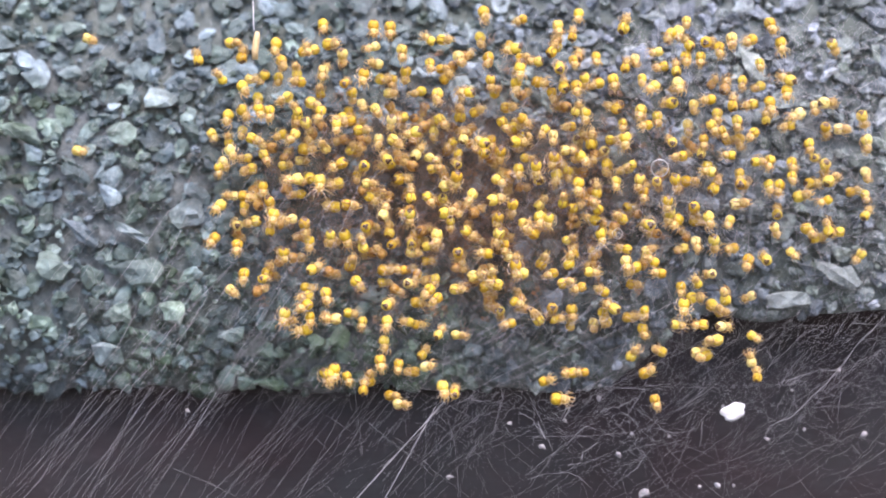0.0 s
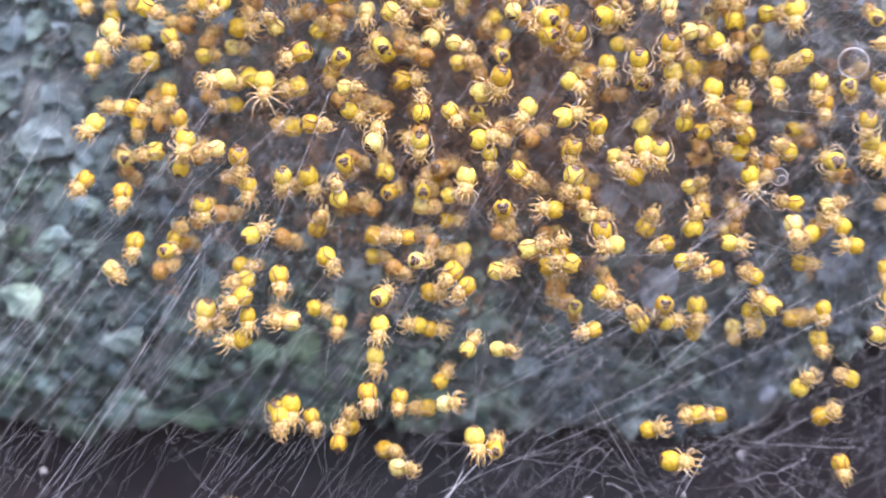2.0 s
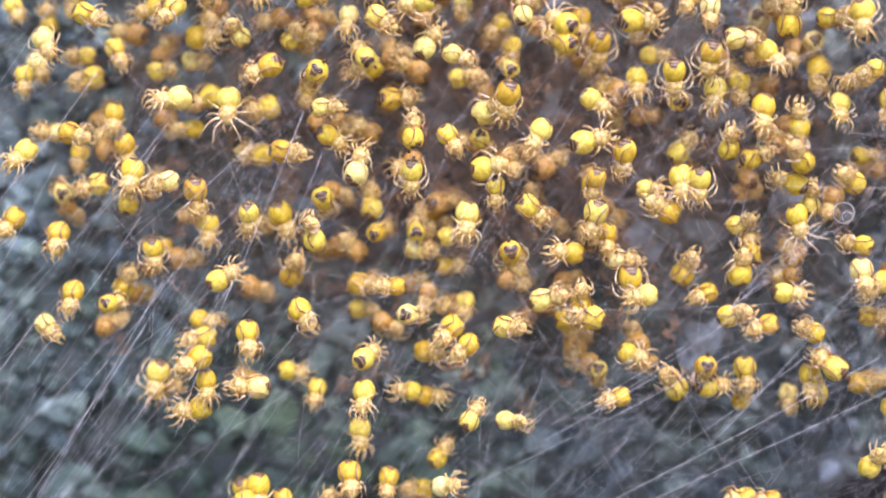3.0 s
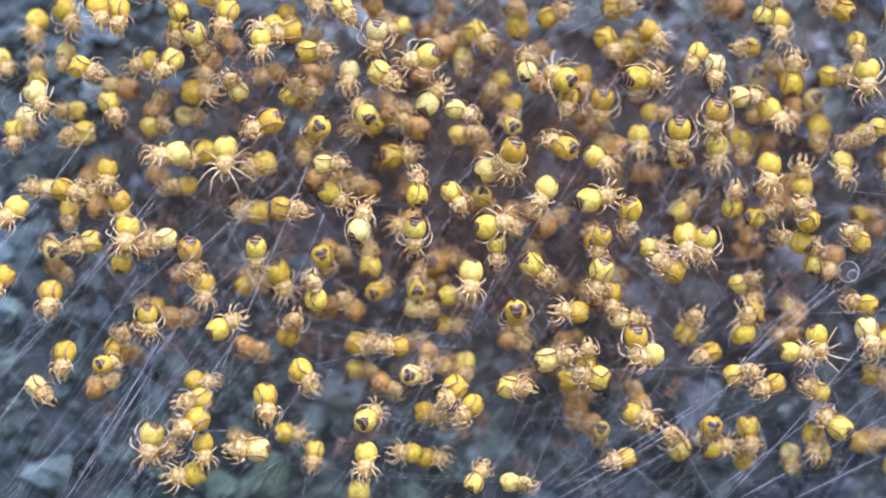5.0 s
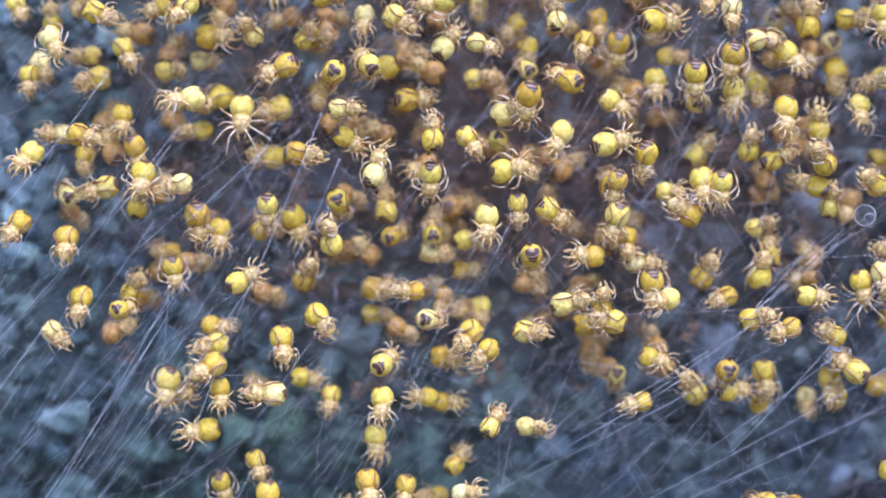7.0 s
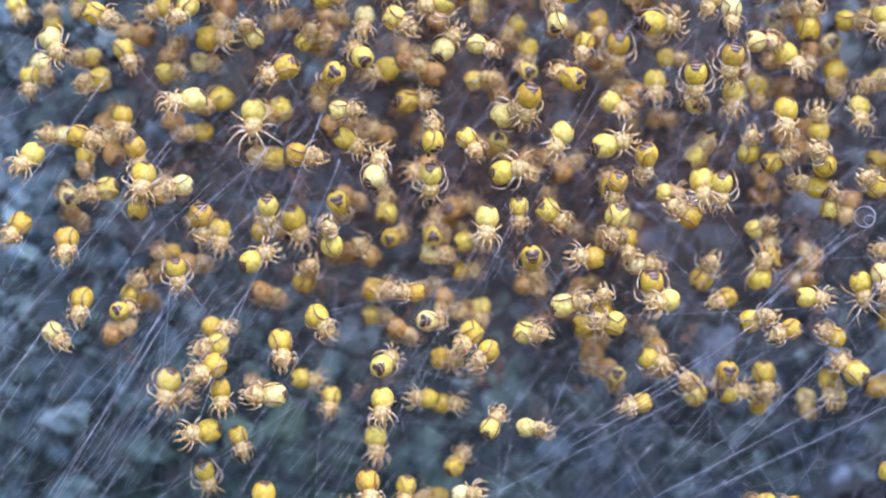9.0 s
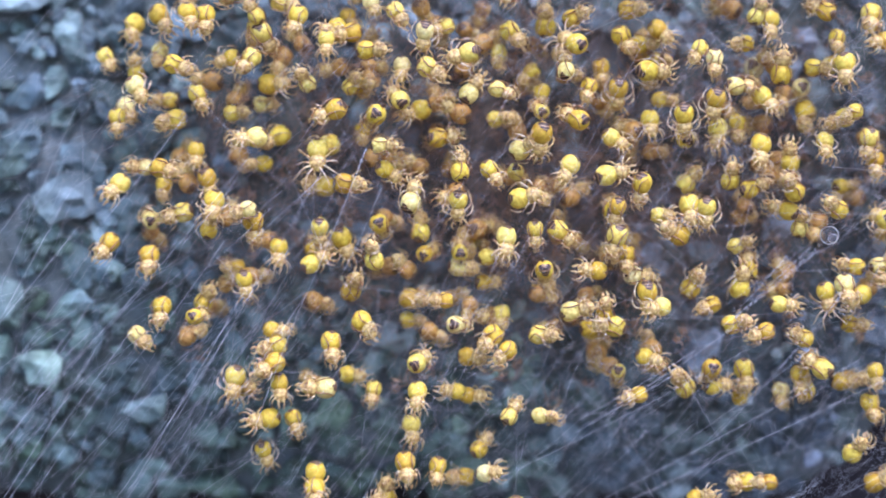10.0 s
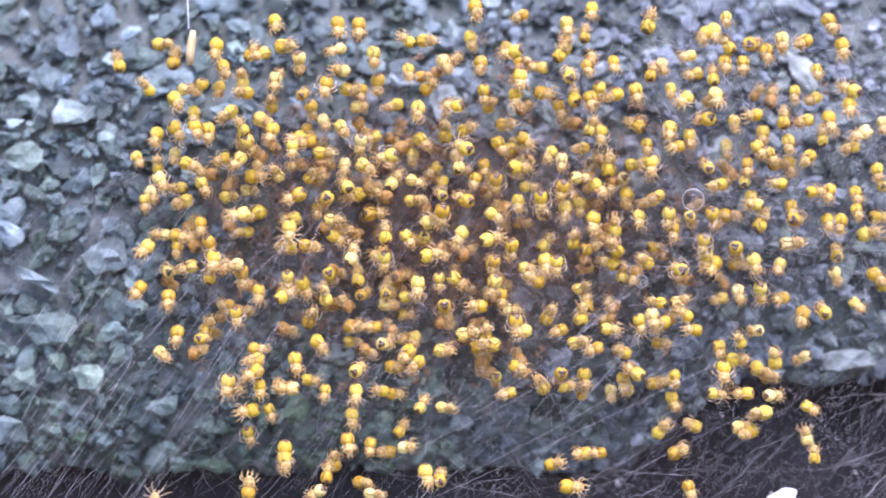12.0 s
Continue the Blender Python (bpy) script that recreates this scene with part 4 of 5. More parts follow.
def build_web():
    dice = random.Random(8)
    web = tagged(new("cobweb"), "grey-white silk web with a fan of long anchor threads", "spider web")
    # the fan of long threads that runs down and to one side, over the board
    bm = bmesh.new()
    for k in range(FAN_COUNT):
        x, z = dice.uniform(-52, 12), dice.uniform(-14, -2)
        drop = dice.uniform(16, 40)
        slant = dice.uniform(0.30, 0.90) + 0.55 * max(0.0, (x + 24) / 36)
        thread(bm, (x, dice.uniform(-6, -1.5), z), (x - slant * drop, dice.uniform(-12, -2), z - drop), dice.choice((0.002, 0.0025, 0.003, 0.004)), 0.008, dice)
    # long single threads from the edge of the cluster, across the stones and far down over the board
    for k in range(26):
        x, z, drop = dice.uniform(-31, 2), dice.uniform(-9, 9), dice.uniform(20, 46)
        thread(bm, (x, dice.uniform(-7, -3), z), (x - dice.uniform(0.50, 1.05) * drop, dice.uniform(-13, -5), z - drop), dice.uniform(0.0035, 0.006), 0.008, dice, 6)
    # stouter ones from the edge of the cluster over the bare stones
    for k in range(11):
        x, z, drop = dice.uniform(-33, -17), dice.uniform(-7, 6), dice.uniform(14, 30)
        thread(bm, (x, dice.uniform(-7, -5), z), (x - dice.uniform(0.55, 0.85) * drop, dice.uniform(-10, -6), z - drop), dice.uniform(0.006, 0.010), 0.008, dice, 6)
    part("anchor_threads", mesh_of("anchor_threads", bm, SILK), web)
    # the loose tangle over the board
    bm = bmesh.new()
    for k in range(TANGLE_COUNT):
        x, z = dice.uniform(-14, 52), dice.uniform(-32, -7)
        a = dice.choice((dice.uniform(0, math.pi), dice.gauss(0.75, 0.3)))
        n = dice.uniform(5, 22)
        y = dice.uniform(-6, 3)
        wavy(bm, (x, y, z), a, n, dice.choice((0.002, 0.003, 0.004, 0.006)), dice)
    part("tangle", mesh_of("tangle", bm, SILK), web)
    # the fine scaffold in which the spiderlings hang
    bm = bmesh.new()
    for k in range(SCAFFOLD_COUNT):
        x, z = dice.gauss(4, 19), dice.gauss(4, 10)
        a = dice.choice((dice.uniform(0, math.pi), dice.gauss(0.9, 0.25)))
        n = dice.uniform(3, 15)
        y = dice.uniform(-10, -1.5)
        thread(bm, (x - n / 2 * math.cos(a), y, z - n / 2 * math.sin(a)), (x + n / 2 * math.cos(a), y + dice.uniform(-3, 3), z + n / 2 * math.sin(a)), dice.choice((0.003, 0.004, 0.005, 0.007)), dice.uniform(0, 0.03), dice)
    part("scaffold_threads", mesh_of("scaffold_threads", bm, SILK), web)
    # fine brown threads close to the stone that blur into a haze behind the cluster
    bm = bmesh.new()
    for k in range(BROWN_HAZE_COUNT):
        x, z = dice.gauss(0, 13.5), dice.gauss(6.5, 6.2)
        if ((x - 1) / 27) ** 2 + ((z - 6.5) / 12.5) ** 2 < 1:
            wavy(bm, (x, dice.uniform(-3.5, -0.8), z), dice.uniform(0, 6.28), dice.uniform(3, 9), dice.choice((0.0025, 0.003, 0.004)), dice)
    part("soiled_silk", mesh_of("soiled_silk", bm, BROWN_HAZE), web, "fine brown threads close to the stone, standing in for a brown haze")
    # gossamer: the faint veil over it all
    bm = bmesh.new()
    for k in range(GOSSAMER_COUNT):
        x, z = dice.uniform(-44, 54), dice.uniform(-15, 24)
        a = dice.choice((dice.uniform(0, math.pi), dice.gauss(0.85, 0.3), dice.gauss(0.85, 0.3)))
        n = dice.uniform(5, 20)
        y = dice.uniform(-9, -2)
        thread(bm, (x - n / 2 * math.cos(a), y, z - n / 2 * math.sin(a)), (x + n / 2 * math.cos(a), y + dice.uniform(-3, 3), z + n / 2 * math.sin(a)), dice.choice((0.002, 0.0025, 0.003)), dice.uniform(0, 0.03), dice)
    for k in range(44):
        x, z = dice.uniform(-46, 6), dice.uniform(-16, 12)
        a, n, y = dice.gauss(0.92, 0.26), dice.uniform(8, 26), dice.uniform(-9, -2)
        thread(bm, (x - n / 2 * math.cos(a), y, z - n / 2 * math.sin(a)), (x + n / 2 * math.cos(a), y + dice.uniform(-3, 3), z + n / 2 * math.sin(a)), dice.choice((0.003, 0.004, 0.006)), dice.uniform(0, 0.02), dice)
    for k in range(800):
        x, z = dice.uniform(18, 54), dice.uniform(0, 25)
        a, n, y = dice.uniform(0, math.pi), dice.uniform(3, 12), dice.uniform(-8, -2)
        thread(bm, (x - n / 2 * math.cos(a), y, z - n / 2 * math.sin(a)), (x + n / 2 * math.cos(a), y + dice.uniform(-3, 3), z + n / 2 * math.sin(a)), dice.choice((0.004, 0.005, 0.007)), dice.uniform(0, 0.03), dice)
    # a thin veil where the stones end and over the upper board
    for k in range(220):
        x, z = dice.uniform(-4, 50), dice.uniform(-22, -5)
        a, n, y = dice.uniform(0, math.pi), dice.uniform(6, 24), dice.uniform(-6, 4)
        thread(bm, (x - n / 2 * math.cos(a), y, z - n / 2 * math.sin(a)), (x + n / 2 * math.cos(a), y + dice.uniform(-3, 3), z + n / 2 * math.sin(a)), dice.choice((0.003, 0.004)), dice.uniform(0, 0.04), dice)
    part("gossamer", mesh_of("gossamer", bm, SILK), web)
    return web


FAN_COUNT, TANGLE_COUNT, SCAFFOLD_COUNT, GOSSAMER_COUNT, BROWN_HAZE_COUNT = 60, 300, 340, 1400, 9500
web = build_web()
strand_dice = random.Random(17)


def strand(a, b, radius):
    """A thread that stands out by itself."""
    bm = bmesh.new()
    thread(bm, a, b, radius, 0.012, strand_dice, 6)
    part("strand", mesh_of("strand", bm, SILK), web)


def curl(radius, *ways):
    """A slack, kinked thread before the board, through x, z."""
    bm = bmesh.new()
    points = []
    for (x, z), (p, q) in zip(ways, ways[1:]):
        for k in range(4):
            points.append(Vector((x + (p - x) * k / 4 + strand_dice.gauss(0, 0.06), -5 + strand_dice.gauss(0, 0.2), z + (q - z) * k / 4 + strand_dice.gauss(0, 0.06))) * MM)
    points.append(Vector((ways[-1][0], -5, ways[-1][1])) * MM)
    add_tube(bm, points, [radius * MM * strand_dice.uniform(0.6, 1.4) for _ in points], 4)
    part("strand", mesh_of("strand", bm, SILK), web)


strand((-10.8, -8, 7.1), (-14.5, -7.5, -1.8), 0.012)
strand((-9.9, -8, 4.8), (-12.3, -7.5, -0.4), 0.010)
strand((-21.5, -8, 9.1), (-27.0, -7.5, 2.2), 0.012)
strand((14.1, -8, 0.7), (11.4, -7.5, -2.4), 0.010)
strand((15.6, -8, 1.3), (11.1, -7.5, -3.0), 0.010)
strand((15.9, -8, 1.0), (11.9, -7.5, -2.4), 0.008)
strand((15.2, -8, 0.5), (10.2, -7.5, -3.6), 0.010)
strand((11.0, -8, -3.5), (4.2, -7.5, -8.1), 0.010)
strand((8.7, -8, -4.9), (1.9, -7.5, -9.0), 0.009)
strand((7.3, -8, -6.4), (1.6, -7.5, -9.8), 0.011)
strand((17.6, -8, -1.3), (9.9, -7.5, -10.1), 0.010)
strand((15.3, -8, -5.0), (8.5, -7.5, -10.1), 0.008)
strand((-19.2, -8, 1.7), (-25.3, -7.5, -6.3), 0.008)
strand((-17.5, -8, -1.2), (-22.7, -7.5, -7.8), 0.008)
strand((-14.7, -8, -2.0), (-19.9, -7.5, -9.2), 0.008)
strand((-14.5, -8, -1.7), (-17.6, -7.5, -9.8), 0.010)
strand((-0.4, -8, 9.0), (0.5, -7.5, 11.4), 0.006)
strand((3.6, -8, 8.2), (1.9, -7.5, 5.4), 0.008)
strand((-18.4, -8, 5.4), (-21.8, -7.5, 1.4), 0.010)
strand((-13.5, -8, 5.4), (-17.9, -7.5, 1.4), 0.010)
strand((-1.6, -6, -16.0), (-11.5, -8, -26.8), 0.030)
strand((-2.6, -6, -16.6), (-9.0, -8, -28.0), 0.026)
strand((-1.2, -6, -9.5), (-2.6, -6, -16.5), 0.008)
strand((17.0, -7, 6.0), (48.0, -5, 4.2), 0.011)
strand((12.4, -7, -15.4), (11.0, -6, -18.2), 0.030)
strand((8.4, -5, -18.5), (9.2, -5, -20.2), 0.034)
strand((24.0, -6, -5.0), (-4.0, -7, -17.8), 0.010)
strand((19.0, -6, -5.5), (2.0, -7, -14.5), 0.010)
strand((12.0, -6, -5.0), (-6.0, -7, -14.0), 0.008)
strand((30.0, -6, -7.5), (10.0, -6, -17.5), 0.008)
strand((-18.0, -7, 6.5), (-31.0, -5, -8.0), 0.010)
strand((-22.5, -4, 28.5), (-22.2, -5.8, 24.0), 0.050)
curl(0.018, (14.8, -17.4), (17.1, -16.7), (19.0, -15.8))
curl(0.016, (17.3, -17.2), (18.4, -17.9), (19.2, -18.8))
curl(0.020, (11.6, -23.0), (13.0, -22.8), (13.3, -21.6), (14.9, -20.6))
curl(0.021, (17.8, -24.2), (19.0, -23.3), (20.1, -21.9))
curl(0.020, (6.5, -17.4), (7.8, -18.0), (8.3, -18.9), (8.7, -19.8))
curl(0.024, (10.8, -18.1), (11.5, -16.9), (11.9, -15.9))
curl(0.015, (7.3, -24.6), (9.5, -23.9), (11.6, -23.8), (13.0, -24.4), (14.2, -25.4))
curl(0.011, (24.0, -17.9), (24.9, -17.2), (26.0, -17.4), (26.1, -18.8), (25.9, -20.7))
curl(0.018, (21.5, -19.2), (22.6, -19.5), (23.5, -19.5))
curl(0.011, (15.0, -18.3), (13.5, -18.9), (11.6, -20.6), (9.7, -22.0), (7.1, -24.1))
curl(0.013, (12.3, -15.3), (14.0, -14.4), (16.5, -13.2))
curl(0.022, (46.0, -7.0), (43.3, -9.6), (40.8, -12.8), (37.8, -16.0), (35.7, -17.9))
curl(0.020, (35.7, -17.9), (33.3, -18.8), (32.9, -20.2))
curl(0.020, (40.8, -12.8), (38.8, -12.9), (34.9, -14.0))


# ---- small things caught in the web ----
def lump(a, b, c, seed, rough=0.35, level=2):
    bm = bmesh.new()
    bmesh.ops.create_icosphere(bm, subdivisions=level, radius=1.0)
    for v in bm.verts:
        k = 1.0 + rough * noise.noise(v.co * 1.6 + Vector((seed * 7.3, 0, 0)))
        v.co = Vector((v.co.x * a, v.co.y * b, v.co.z * c)) * k * MM
    return bm


def droplet(x, y, z, r):
    bm = egg(r, r, r, (0, 0, 0), 0.03, 24, 16)
    ob = new("water_bubble", mesh_of("water_bubble", bm, WATER))
    ob.matrix_basis = pose(x * MM, y * MM, z * MM, 0, 90, 0)
    return tagged(ob, "clear round water bubble with a bright rim, caught in the web", "bubble", "water bubbles in the web")


droplet(21.6, -5.6, 9.0, 0.98)
droplet(16.95, -6.3, 1.9, 0.56)
droplet(17.02, -7.0, 1.72, 0.27)

flake = new("petal_flake", mesh_of("petal_flake", lump(1.4, 0.2, 0.85, 3, 0.36, 3), FLAKE))
flake.matrix_basis = pose(29.8 * MM, -3.0 * MM, -17.4 * MM, 8, -12, 6)
tagged(flake, "small white flake stuck in the web over the dark board", "flake")

bm = bmesh.new()
add_tube(bm, [Vector(p) * MM for p in ((0.1, 0, 1.6), (0.02, 0, 0.7), (-0.04, 0, -0.4), (0.06, 0, -1.4))], [0.24 * MM, 0.36 * MM, 0.38 * MM, 0.28 * MM], 8)
stalk = new("straw_bit", mesh_of("straw_bit", bm, STRAW))
stalk.matrix_basis = pose(-22.0 * MM, -6.0 * MM, 22.2 * MM, 4, 5, 0)
tagged(stalk, "short pale straw bit hanging in the web", "straw")

crumb_dice = random.Random(31)
for k, (x, z, r) in enumerate((
        (5.4, -18.5, 0.30), (12.0, -13.4, 0.20), (17.1, -21.9, 0.34), (22.7, -20.0, 0.20), (26.0, -25.5, 0.25),
        (27.8, -25.2, 0.26), (43.8, -19.8, 0.36), (41.2, -12.9, 0.30), (33.1, -20.2, 0.28), (19.9, -26.1, 0.40),
        (11.4, -18.3, 0.20), (18.7, -19.8, 0.22), (28.4, -16.7, 0.20), (8.9, -21.1, 0.28), (15.1, -15.9, 0.20),
        (35.9, -15.0, 0.18), (-29.7, -17.2, 0.22), (29.7, -25.4, 0.20), (-1.2, -24.4, 0.24), (37.4, -19.3, 0.20))):
    crumb = new("debris_crumb", mesh_of("debris_crumb", lump(0.95 * r, r * 0.7, r * crumb_dice.uniform(0.5, 1.6), k, 1.1, 2), SPECK))
    crumb.matrix_basis = pose(x * MM, crumb_dice.uniform(-5, -3) * MM, z * MM, k * 40, k * 25, 0)
    tagged(crumb, "pale grey crumb of debris caught in the web", "debris", "debris crumbs in the web")


# ---- stone chips of the wall, each its own piece ----
chip_dice = random.Random(2)
CHIPS, PALE_CHIPS = [], []
for k in range(14):
    bm = lump(1.0, 1.0, 1.0, k + 20, 0.85, 2)
    cuts = [chip_dice.uniform(0, 6.28) for _ in range(4)]
    for v in bm.verts:
        for a in cuts:
            cut = Vector((math.cos(a), 0.25, math.sin(a))) * 1.0
            over = v.co.dot(cut.normalized()) - 0.56 * MM
            if over > 0:
                v.co -= cut.normalized() * over
    PALE_CHIPS.append(mesh_of("stone_chip", bm.copy(), STONE_PALE, smooth=False))
    CHIPS.append(mesh_of("stone_chip", bm, STONE, smooth=False))


def chip_pose(x, y, z, a, b, c, turn, lean):
    return pose(x * MM, (y + face(z)) * MM, z * MM, -slope(z)) @ pose(0, 0, 0, lean, turn, lean * 0.5) @ Matrix.Diagonal((a, b, c, 1))


def lay_chip(x, z, a, c, turn, y=0.2, b=0.8, kinds=None):
    ob = new("stone_chip", (kinds or CHIPS)[chip_dice.randrange(14)])
    ob.parent = wall
    ob.matrix_basis = chip_pose(x, y, z, a, b, c, turn, chip_dice.uniform(-14, 14))
    return ob


CLEAR = []
# the large chips that stand out: x, z, half width, half height, turn
for x, z, a, c, turn in ((-34.5, -1.8, 2.5, 1.6, 4), (-41.3, 1.9, 2.1, 0.9, 38), (-46.9, 19.7, 1.4, 1.8, 10), (-48.8, 21.5, 1.5, 1.1, 60),
                         (-43.4, 20.3, 1.3, 0.9, 20), (-33.7, 17.2, 1.8, 1.5, 30), (-45.2, -1.8, 1.6, 1.8, 80), (-31.3, -6.2, 1.3, 1.3, 15),
                         (-30.2, 4.3, 1.8, 1.6, 50), (-36.2, 2.3, 2.6, 0.6, 25), (36.3, -5.2, 2.9, 1.1, -6), (42.3, -2.9, 2.4, 1.2, 35),
                         (33.0, 20.5, 2.2, 1.2, 60), (-39.0, -11.0, 2.0, 1.6, 0), (-25.2, -9.0, 1.4, 0.9, 10), (-37.5, 13.4, 1.2, 1.9, 70),
                         (-48.5, 13.5, 2.6, 1.0, 30), (-43.8, 25.4, 1.5, 1.0, 0)):
    lay_chip(x, z, 1.15 * a, 1.15 * c, turn, -0.2, 0.8, PALE_CHIPS)
    CLEAR.append((x, z, max(a, c)))

spots = []
grid = 2.15
for i in range(-26, 27):
    for j in range(-8, 17):
        x, z = (i + chip_dice.uniform(-0.48, 0.48)) * grid, (j + chip_dice.uniform(-0.48, 0.48)) * grid
        if z < lower_edge(x) + 0.3 or any((x - p) ** 2 + (z - q) ** 2 < (0.85 * r) ** 2 for p, q, r in CLEAR):
            continue
        a = chip_dice.choice((0.95, 1.1, 1.3, 1.5, 1.7)) * chip_dice.uniform(0.85, 1.15)
        spots.append((x, z, a, a * chip_dice.uniform(0.45, 0.9), chip_dice.gauss(0, 45), chip_dice.uniform(0.2, 1.1), chip_dice.uniform(0.5, 0.9)))
spots.sort(key=lambda s: s[0])
for s in spots[:270]:
    lay_chip(s[0], s[1], s[2], s[3], s[4], s[5], s[6])
verts, faces = [], []
small = []
for i in range(-52, 53):
    for j in range(-16, 34):
        x, z = (i + chip_dice.uniform(-0.5, 0.5)) * 1.06, (j + chip_dice.uniform(-0.5, 0.5)) * 1.06
        if z > lower_edge(x) - 0.2 and chip_dice.random() < 0.6:
            r = chip_dice.uniform(0.35, 0.85)
            small.append((x, z, r, r * chip_dice.uniform(0.5, 1.0), chip_dice.uniform(0, 180), chip_dice.uniform(0.3, 1.1), 0.7 * r))
for x, z, a, c, turn, y, b in spots[270:] + small:
    m = chip_pose(x, y, z, a, b, c, turn, chip_dice.uniform(-20, 20))
    data = CHIPS[chip_dice.randrange(14)]
    first = len(verts)
    verts += [m @ v.co for v in data.vertices]
    faces += [[first + i for i in p.vertices] for p in data.polygons]
rest = bpy.data.meshes.new("stone_chips")
rest.from_pydata(verts, [], faces)
rest.materials.append(STONE_JOINED)
chips = new("stone_chips", rest)
chips.parent = wall
tagged(chips, "smaller grey stone chips bedded in mortar", kind="stuff")


# ---- what moves ----
def crawl(ob, *steps):
    """Key a spiderling's way over the web: seconds, x, z."""
    m = ob.matrix_basis.copy()
    home = m.translation.copy()
    anchor = min(steps, key=lambda s: (Vector((s[1], 0, s[2])) * MM - Vector((home.x, 0, home.z))).length)
    shift = home - Vector((anchor[1], 0, anchor[2])) * MM
    rows = [(s[0], s[1], s[2]) for s in steps]
    if rows[0][0] > 0:
        rows.insert(0, (0.0, *rows[0][1:]))
    if rows[-1][0] < 12:
        rows.append((12.0, *rows[-1][1:]))
    keys = []
    for t, x, z in rows:
        q = m.to_quaternion().to_matrix().to_4x4()
        q.translation = Vector((x * MM + shift.x, home.y, z * MM + shift.z))
        keys.append((t, q))
    walk(ob, keys)


def motions():
    crawl(spiderling(-16.81, -6.00, 14.11, 300, -24), (4.8, -16.18, 13.83), (5, -16.30, 13.94), (5.5, -16.39, 13.97), (6, -16.53, 14.18), (6.5, -16.81, 14.11))
    crawl(spiderling(-8.78, -6.00, 10.06, 130, -34), (4.8, -8.00, 10.30), (5, -8.04, 10.23), (5.5, -8.20, 10.19), (6, -8.87, 10.13), (6.5, -8.78, 10.06), (7, -8.68, 9.94), (8.8, -9.03, 10.38), (9.5, -9.07, 10.43), (12, -8.69, 10.49))
    crawl(spiderling(-14.96, -6.00, 7.40, 270, 29, legs=4), (2.5, -14.91, 7.70), (3, -14.82, 7.75), (4.8, -15.00, 7.92), (5, -14.91, 8.08), (5.5, -14.93, 7.93), (6, -14.85, 7.70), (6.5, -14.96, 7.40), (7, -14.84, 7.37), (9.5, -14.01, 7.17), (10.5, -13.45, 6.97), (12, -13.40, 6.69))
    crawl(spiderling(-13.68, -6.00, 2.51, 268, -13), (3, -13.93, 1.63), (5, -13.48, 2.84), (5.5, -13.56, 2.88), (6, -13.80, 2.91), (6.5, -13.68, 2.51), (7, -13.70, 2.23))
    crawl(spiderling(1.87, -6.00, 13.40, 150, -36, legs=4), (4.8, 2.74, 11.59), (5, 2.46, 11.69), (5.5, 2.51, 12.33), (6, 2.25, 13.02), (6.5, 1.87, 13.40))
    crawl(spiderling(0.57, -6.00, 12.15, 92, -13), (5, 0.23, 12.21), (5.5, 0.24, 12.24), (6, 0.33, 12.26), (6.5, 0.57, 12.15), (7, 0.99, 11.93))
    crawl(spiderling(-3.22, -6.00, 10.37, 339, 12), (4.8, -3.28, 10.09), (5, -3.29, 10.15), (5.5, -3.36, 10.24), (6, -3.36, 10.22), (6.5, -3.22, 10.37), (7, -3.01, 10.69))
    crawl(spiderling(1.86, -6.00, 8.85, 150, -33), (3, 2.60, 10.89), (5, 2.37, 8.43), (5.5, 2.24, 8.46), (6, 2.06, 8.48), (6.5, 1.86, 8.85), (7, 1.83, 8.96), (9, 1.91, 9.18), (9.5, 1.90, 9.13), (10.5, 1.85, 9.06), (12, 1.78, 9.13))
    crawl(spiderling(-0.74, -6.00, 2.36, 273, 0), (4.8, -0.82, 3.02), (5, -0.96, 3.00), (5.5, -1.06, 2.82), (6, -0.85, 2.61), (6.5, -0.74, 2.36), (7, -0.66, 2.27), (9, -0.61, 2.16), (9.5, -0.49, 2.05), (10.5, -0.54, 2.06), (12, -0.41, 1.98))
    crawl(spiderling(-17.01, -6.00, 1.80, 275, -7), (4.8, -16.40, 2.77), (5, -16.54, 2.66), (5.5, -16.83, 2.26), (6, -17.03, 1.89), (6.5, -17.01, 1.80), (7, -16.98, 1.66), (8.8, -16.65, 1.47), (9.5, -17.38, 2.56))
    crawl(spiderling(-18.47, -6.00, -0.68, 280, 1), (3, -18.94, -0.01), (4.8, -19.17, -0.43), (5, -18.96, -0.36), (5.5, -18.91, -0.52), (6, -18.66, -0.71), (6.5, -18.47, -0.68), (7, -18.49, -0.69), (8.8, -18.39, -0.71), (9.5, -18.26, -0.68), (12, -18.15, -0.67))
    crawl(spiderling(-15.28, -6.00, -1.40, 30, 0, legs=2), (2.5, -15.94, -1.90), (3, -15.57, -1.69), (5, -15.42, -1.11), (5.5, -15.37, -1.24), (6, -15.39, -1.21), (6.5, -15.28, -1.40), (7, -15.26, -1.54), (8.8, -14.62, -0.53), (9.5, -14.41, -0.05), (10.5, -14.20, 0.42), (12, -14.24, 0.63))
    crawl(spiderling(-13.11, -6.00, -4.74, 280, 30), (0, -14.58, -4.73), (1.5, -14.48, -4.70), (2.5, -14.19, -4.73), (3, -14.14, -4.71), (4.8, -13.19, -4.84), (5, -13.15, -4.82), (5.5, -13.08, -4.87), (6, -13.09, -4.89), (6.5, -13.11, -4.74), (7, -13.14, -4.69), (8.8, -13.22, -4.80), (9.5, -13.22, -4.81), (10.5, -13.18, -4.75), (12, -13.24, -5.03))
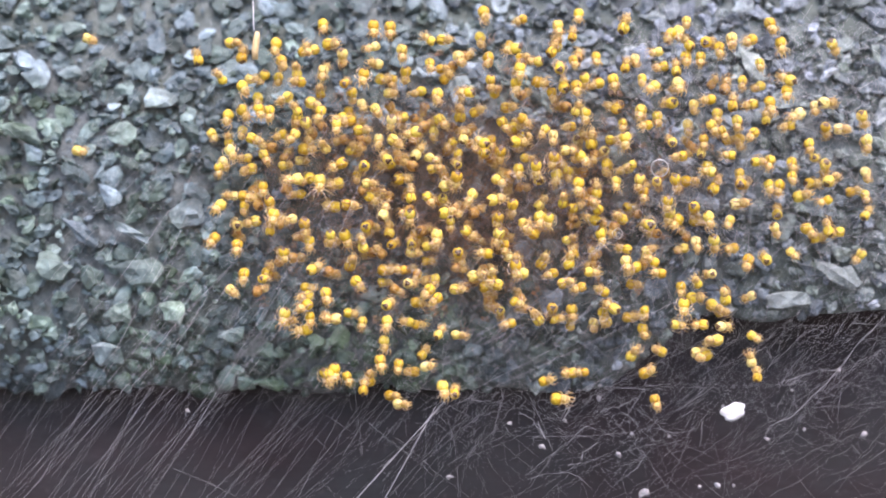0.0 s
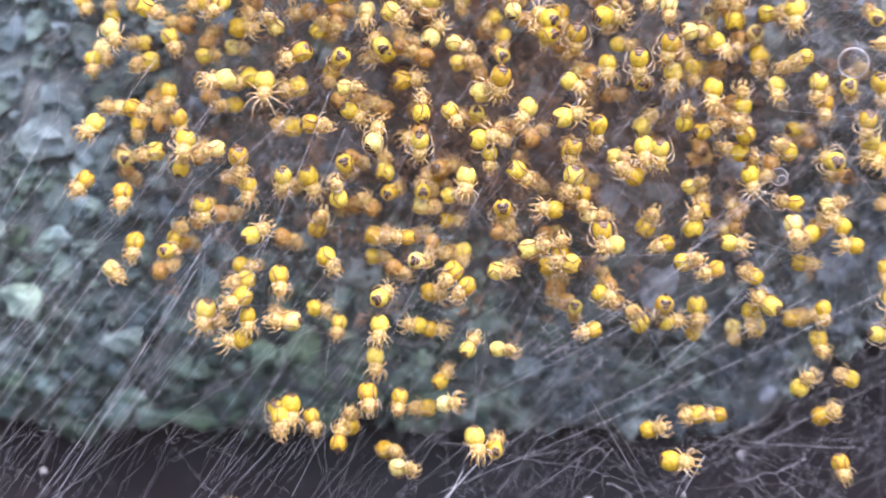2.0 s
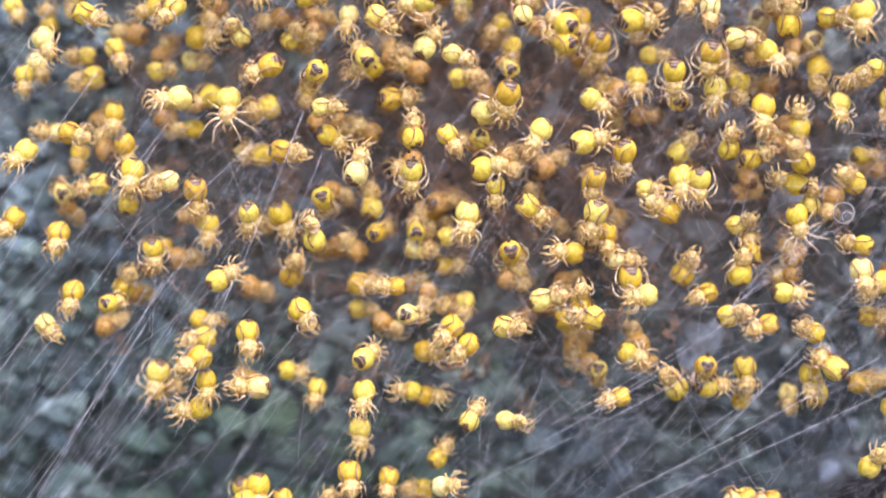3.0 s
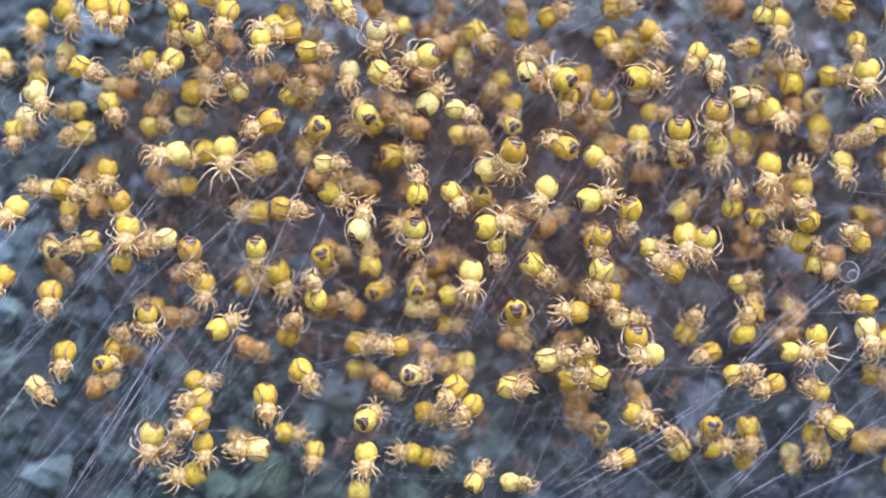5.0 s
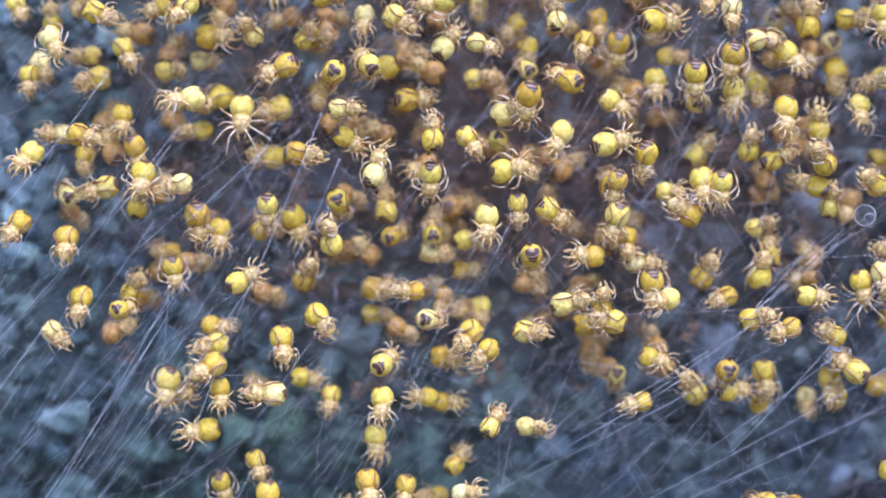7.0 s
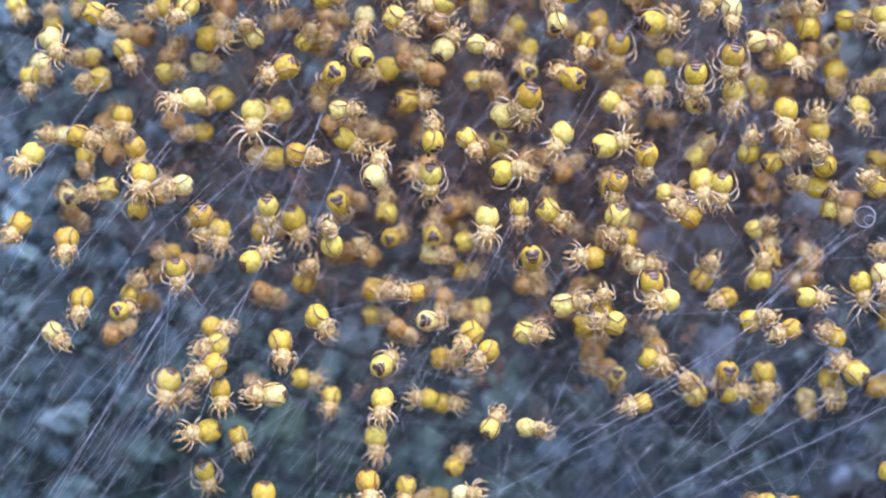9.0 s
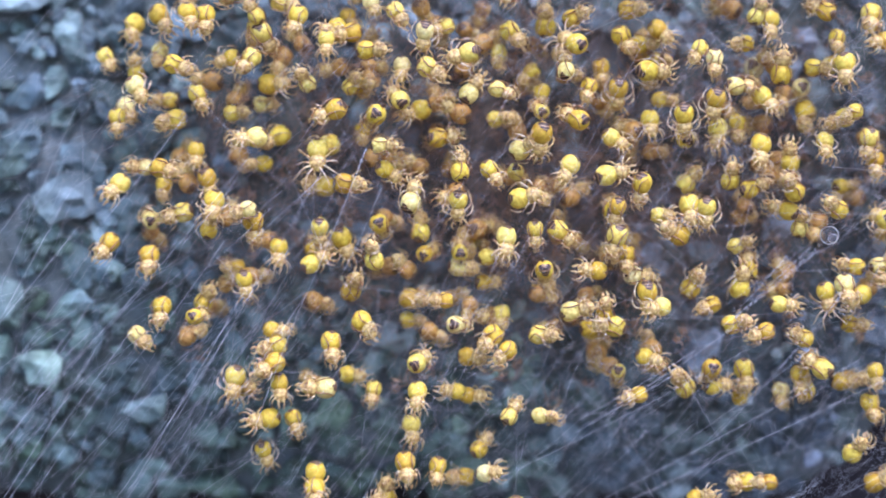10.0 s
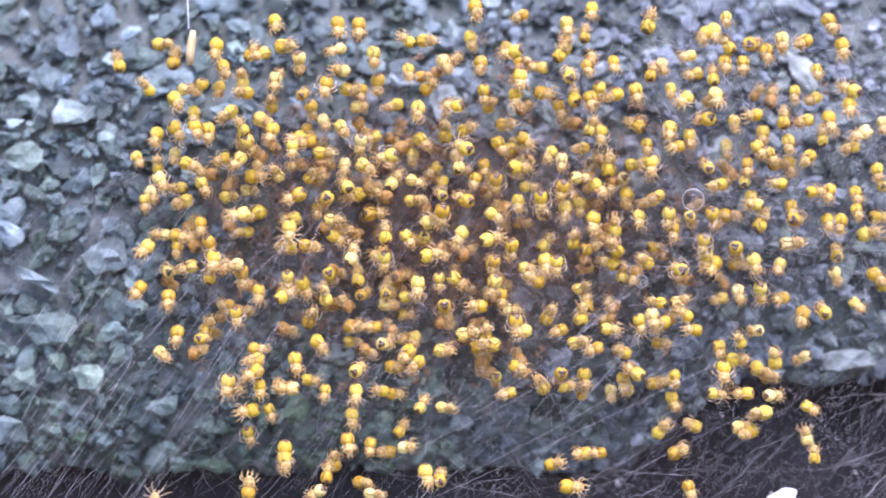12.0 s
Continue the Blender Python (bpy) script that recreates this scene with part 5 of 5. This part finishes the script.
    crawl(spiderling(-16.75, -6.00, -9.08, 189, 25), (4.8, -16.75, -8.64), (5, -16.86, -8.76), (5.5, -16.70, -8.83), (6, -16.67, -8.85), (6.5, -16.75, -9.08), (7, -17.01, -9.35))
    crawl(spiderling(16.12, -6.00, -1.90, 280, 15, legs=4), (0, 14.86, 1.48), (1.5, 14.90, 1.50), (2.5, 14.85, 1.66), (3, 14.30, 1.37), (4.8, 14.98, -1.45), (5, 15.06, -1.79), (5.5, 15.40, -2.36), (6, 15.78, -2.31), (6.5, 16.12, -1.90), (7, 16.49, -1.89))
    crawl(spiderling(18.05, -6.00, 0.14, 170, -2), (4.8, 17.44, 0.38), (5, 17.43, 0.35), (5.5, 17.46, 0.26), (6, 17.62, 0.22), (6.5, 18.05, 0.14), (7, 18.05, 0.16))
    crawl(spiderling(-16.4, -6.5, -22.9, 85, 10, legs=2), (0, -16.6, -40.0), (1.0, -16.6, -29.2), (1.2, -16.6, -26.3), (1.5, -16.4, -22.9), (1.8, -17.1, -20.7), (4, -16.6, -18.4), (10.5, -16.5, -17.2), (12, -17.1, -16.1))
    crawl(spiderling(-26.8, -6.5, -18.3, 75, 5, legs=4), (0, -27.5, -44.0), (8, -27.6, -24.0), (10.6, -27.4, -19.0), (11, -26.8, -17.9), (12, -25.3, -16.8))
    crawl(spiderling(-14.7, -6.5, -18.4, 210, -10, legs=2), (0, -15.5, -46.0), (8, -15.0, -22.0), (10.5, -14.7, -18.4), (11, -14.8, -18.8), (12, -11.0, -16.4))
    crawl(spiderling(-14.7, -4.52, -13.0, 288, -3), (0, -14.9, -13.2), (3.2, -14.7, -12.9), (8, -17.0, -11.8), (10.6, -17.5, -11.2))
    crawl(spiderling(-12.2, -5.2, -13.4, 293, 27), (0, -12.2, -13.4), (3.2, -12.2, -13.2), (8, -15.0, -10.0), (10.6, -15.4, -9.1))
    crawl(spiderling(-13.5, -6.2, -12.6, 275, 22), (0, -13.5, -12.6), (3.2, -13.4, -12.4), (10.6, -14.0, -12.3))

motions()
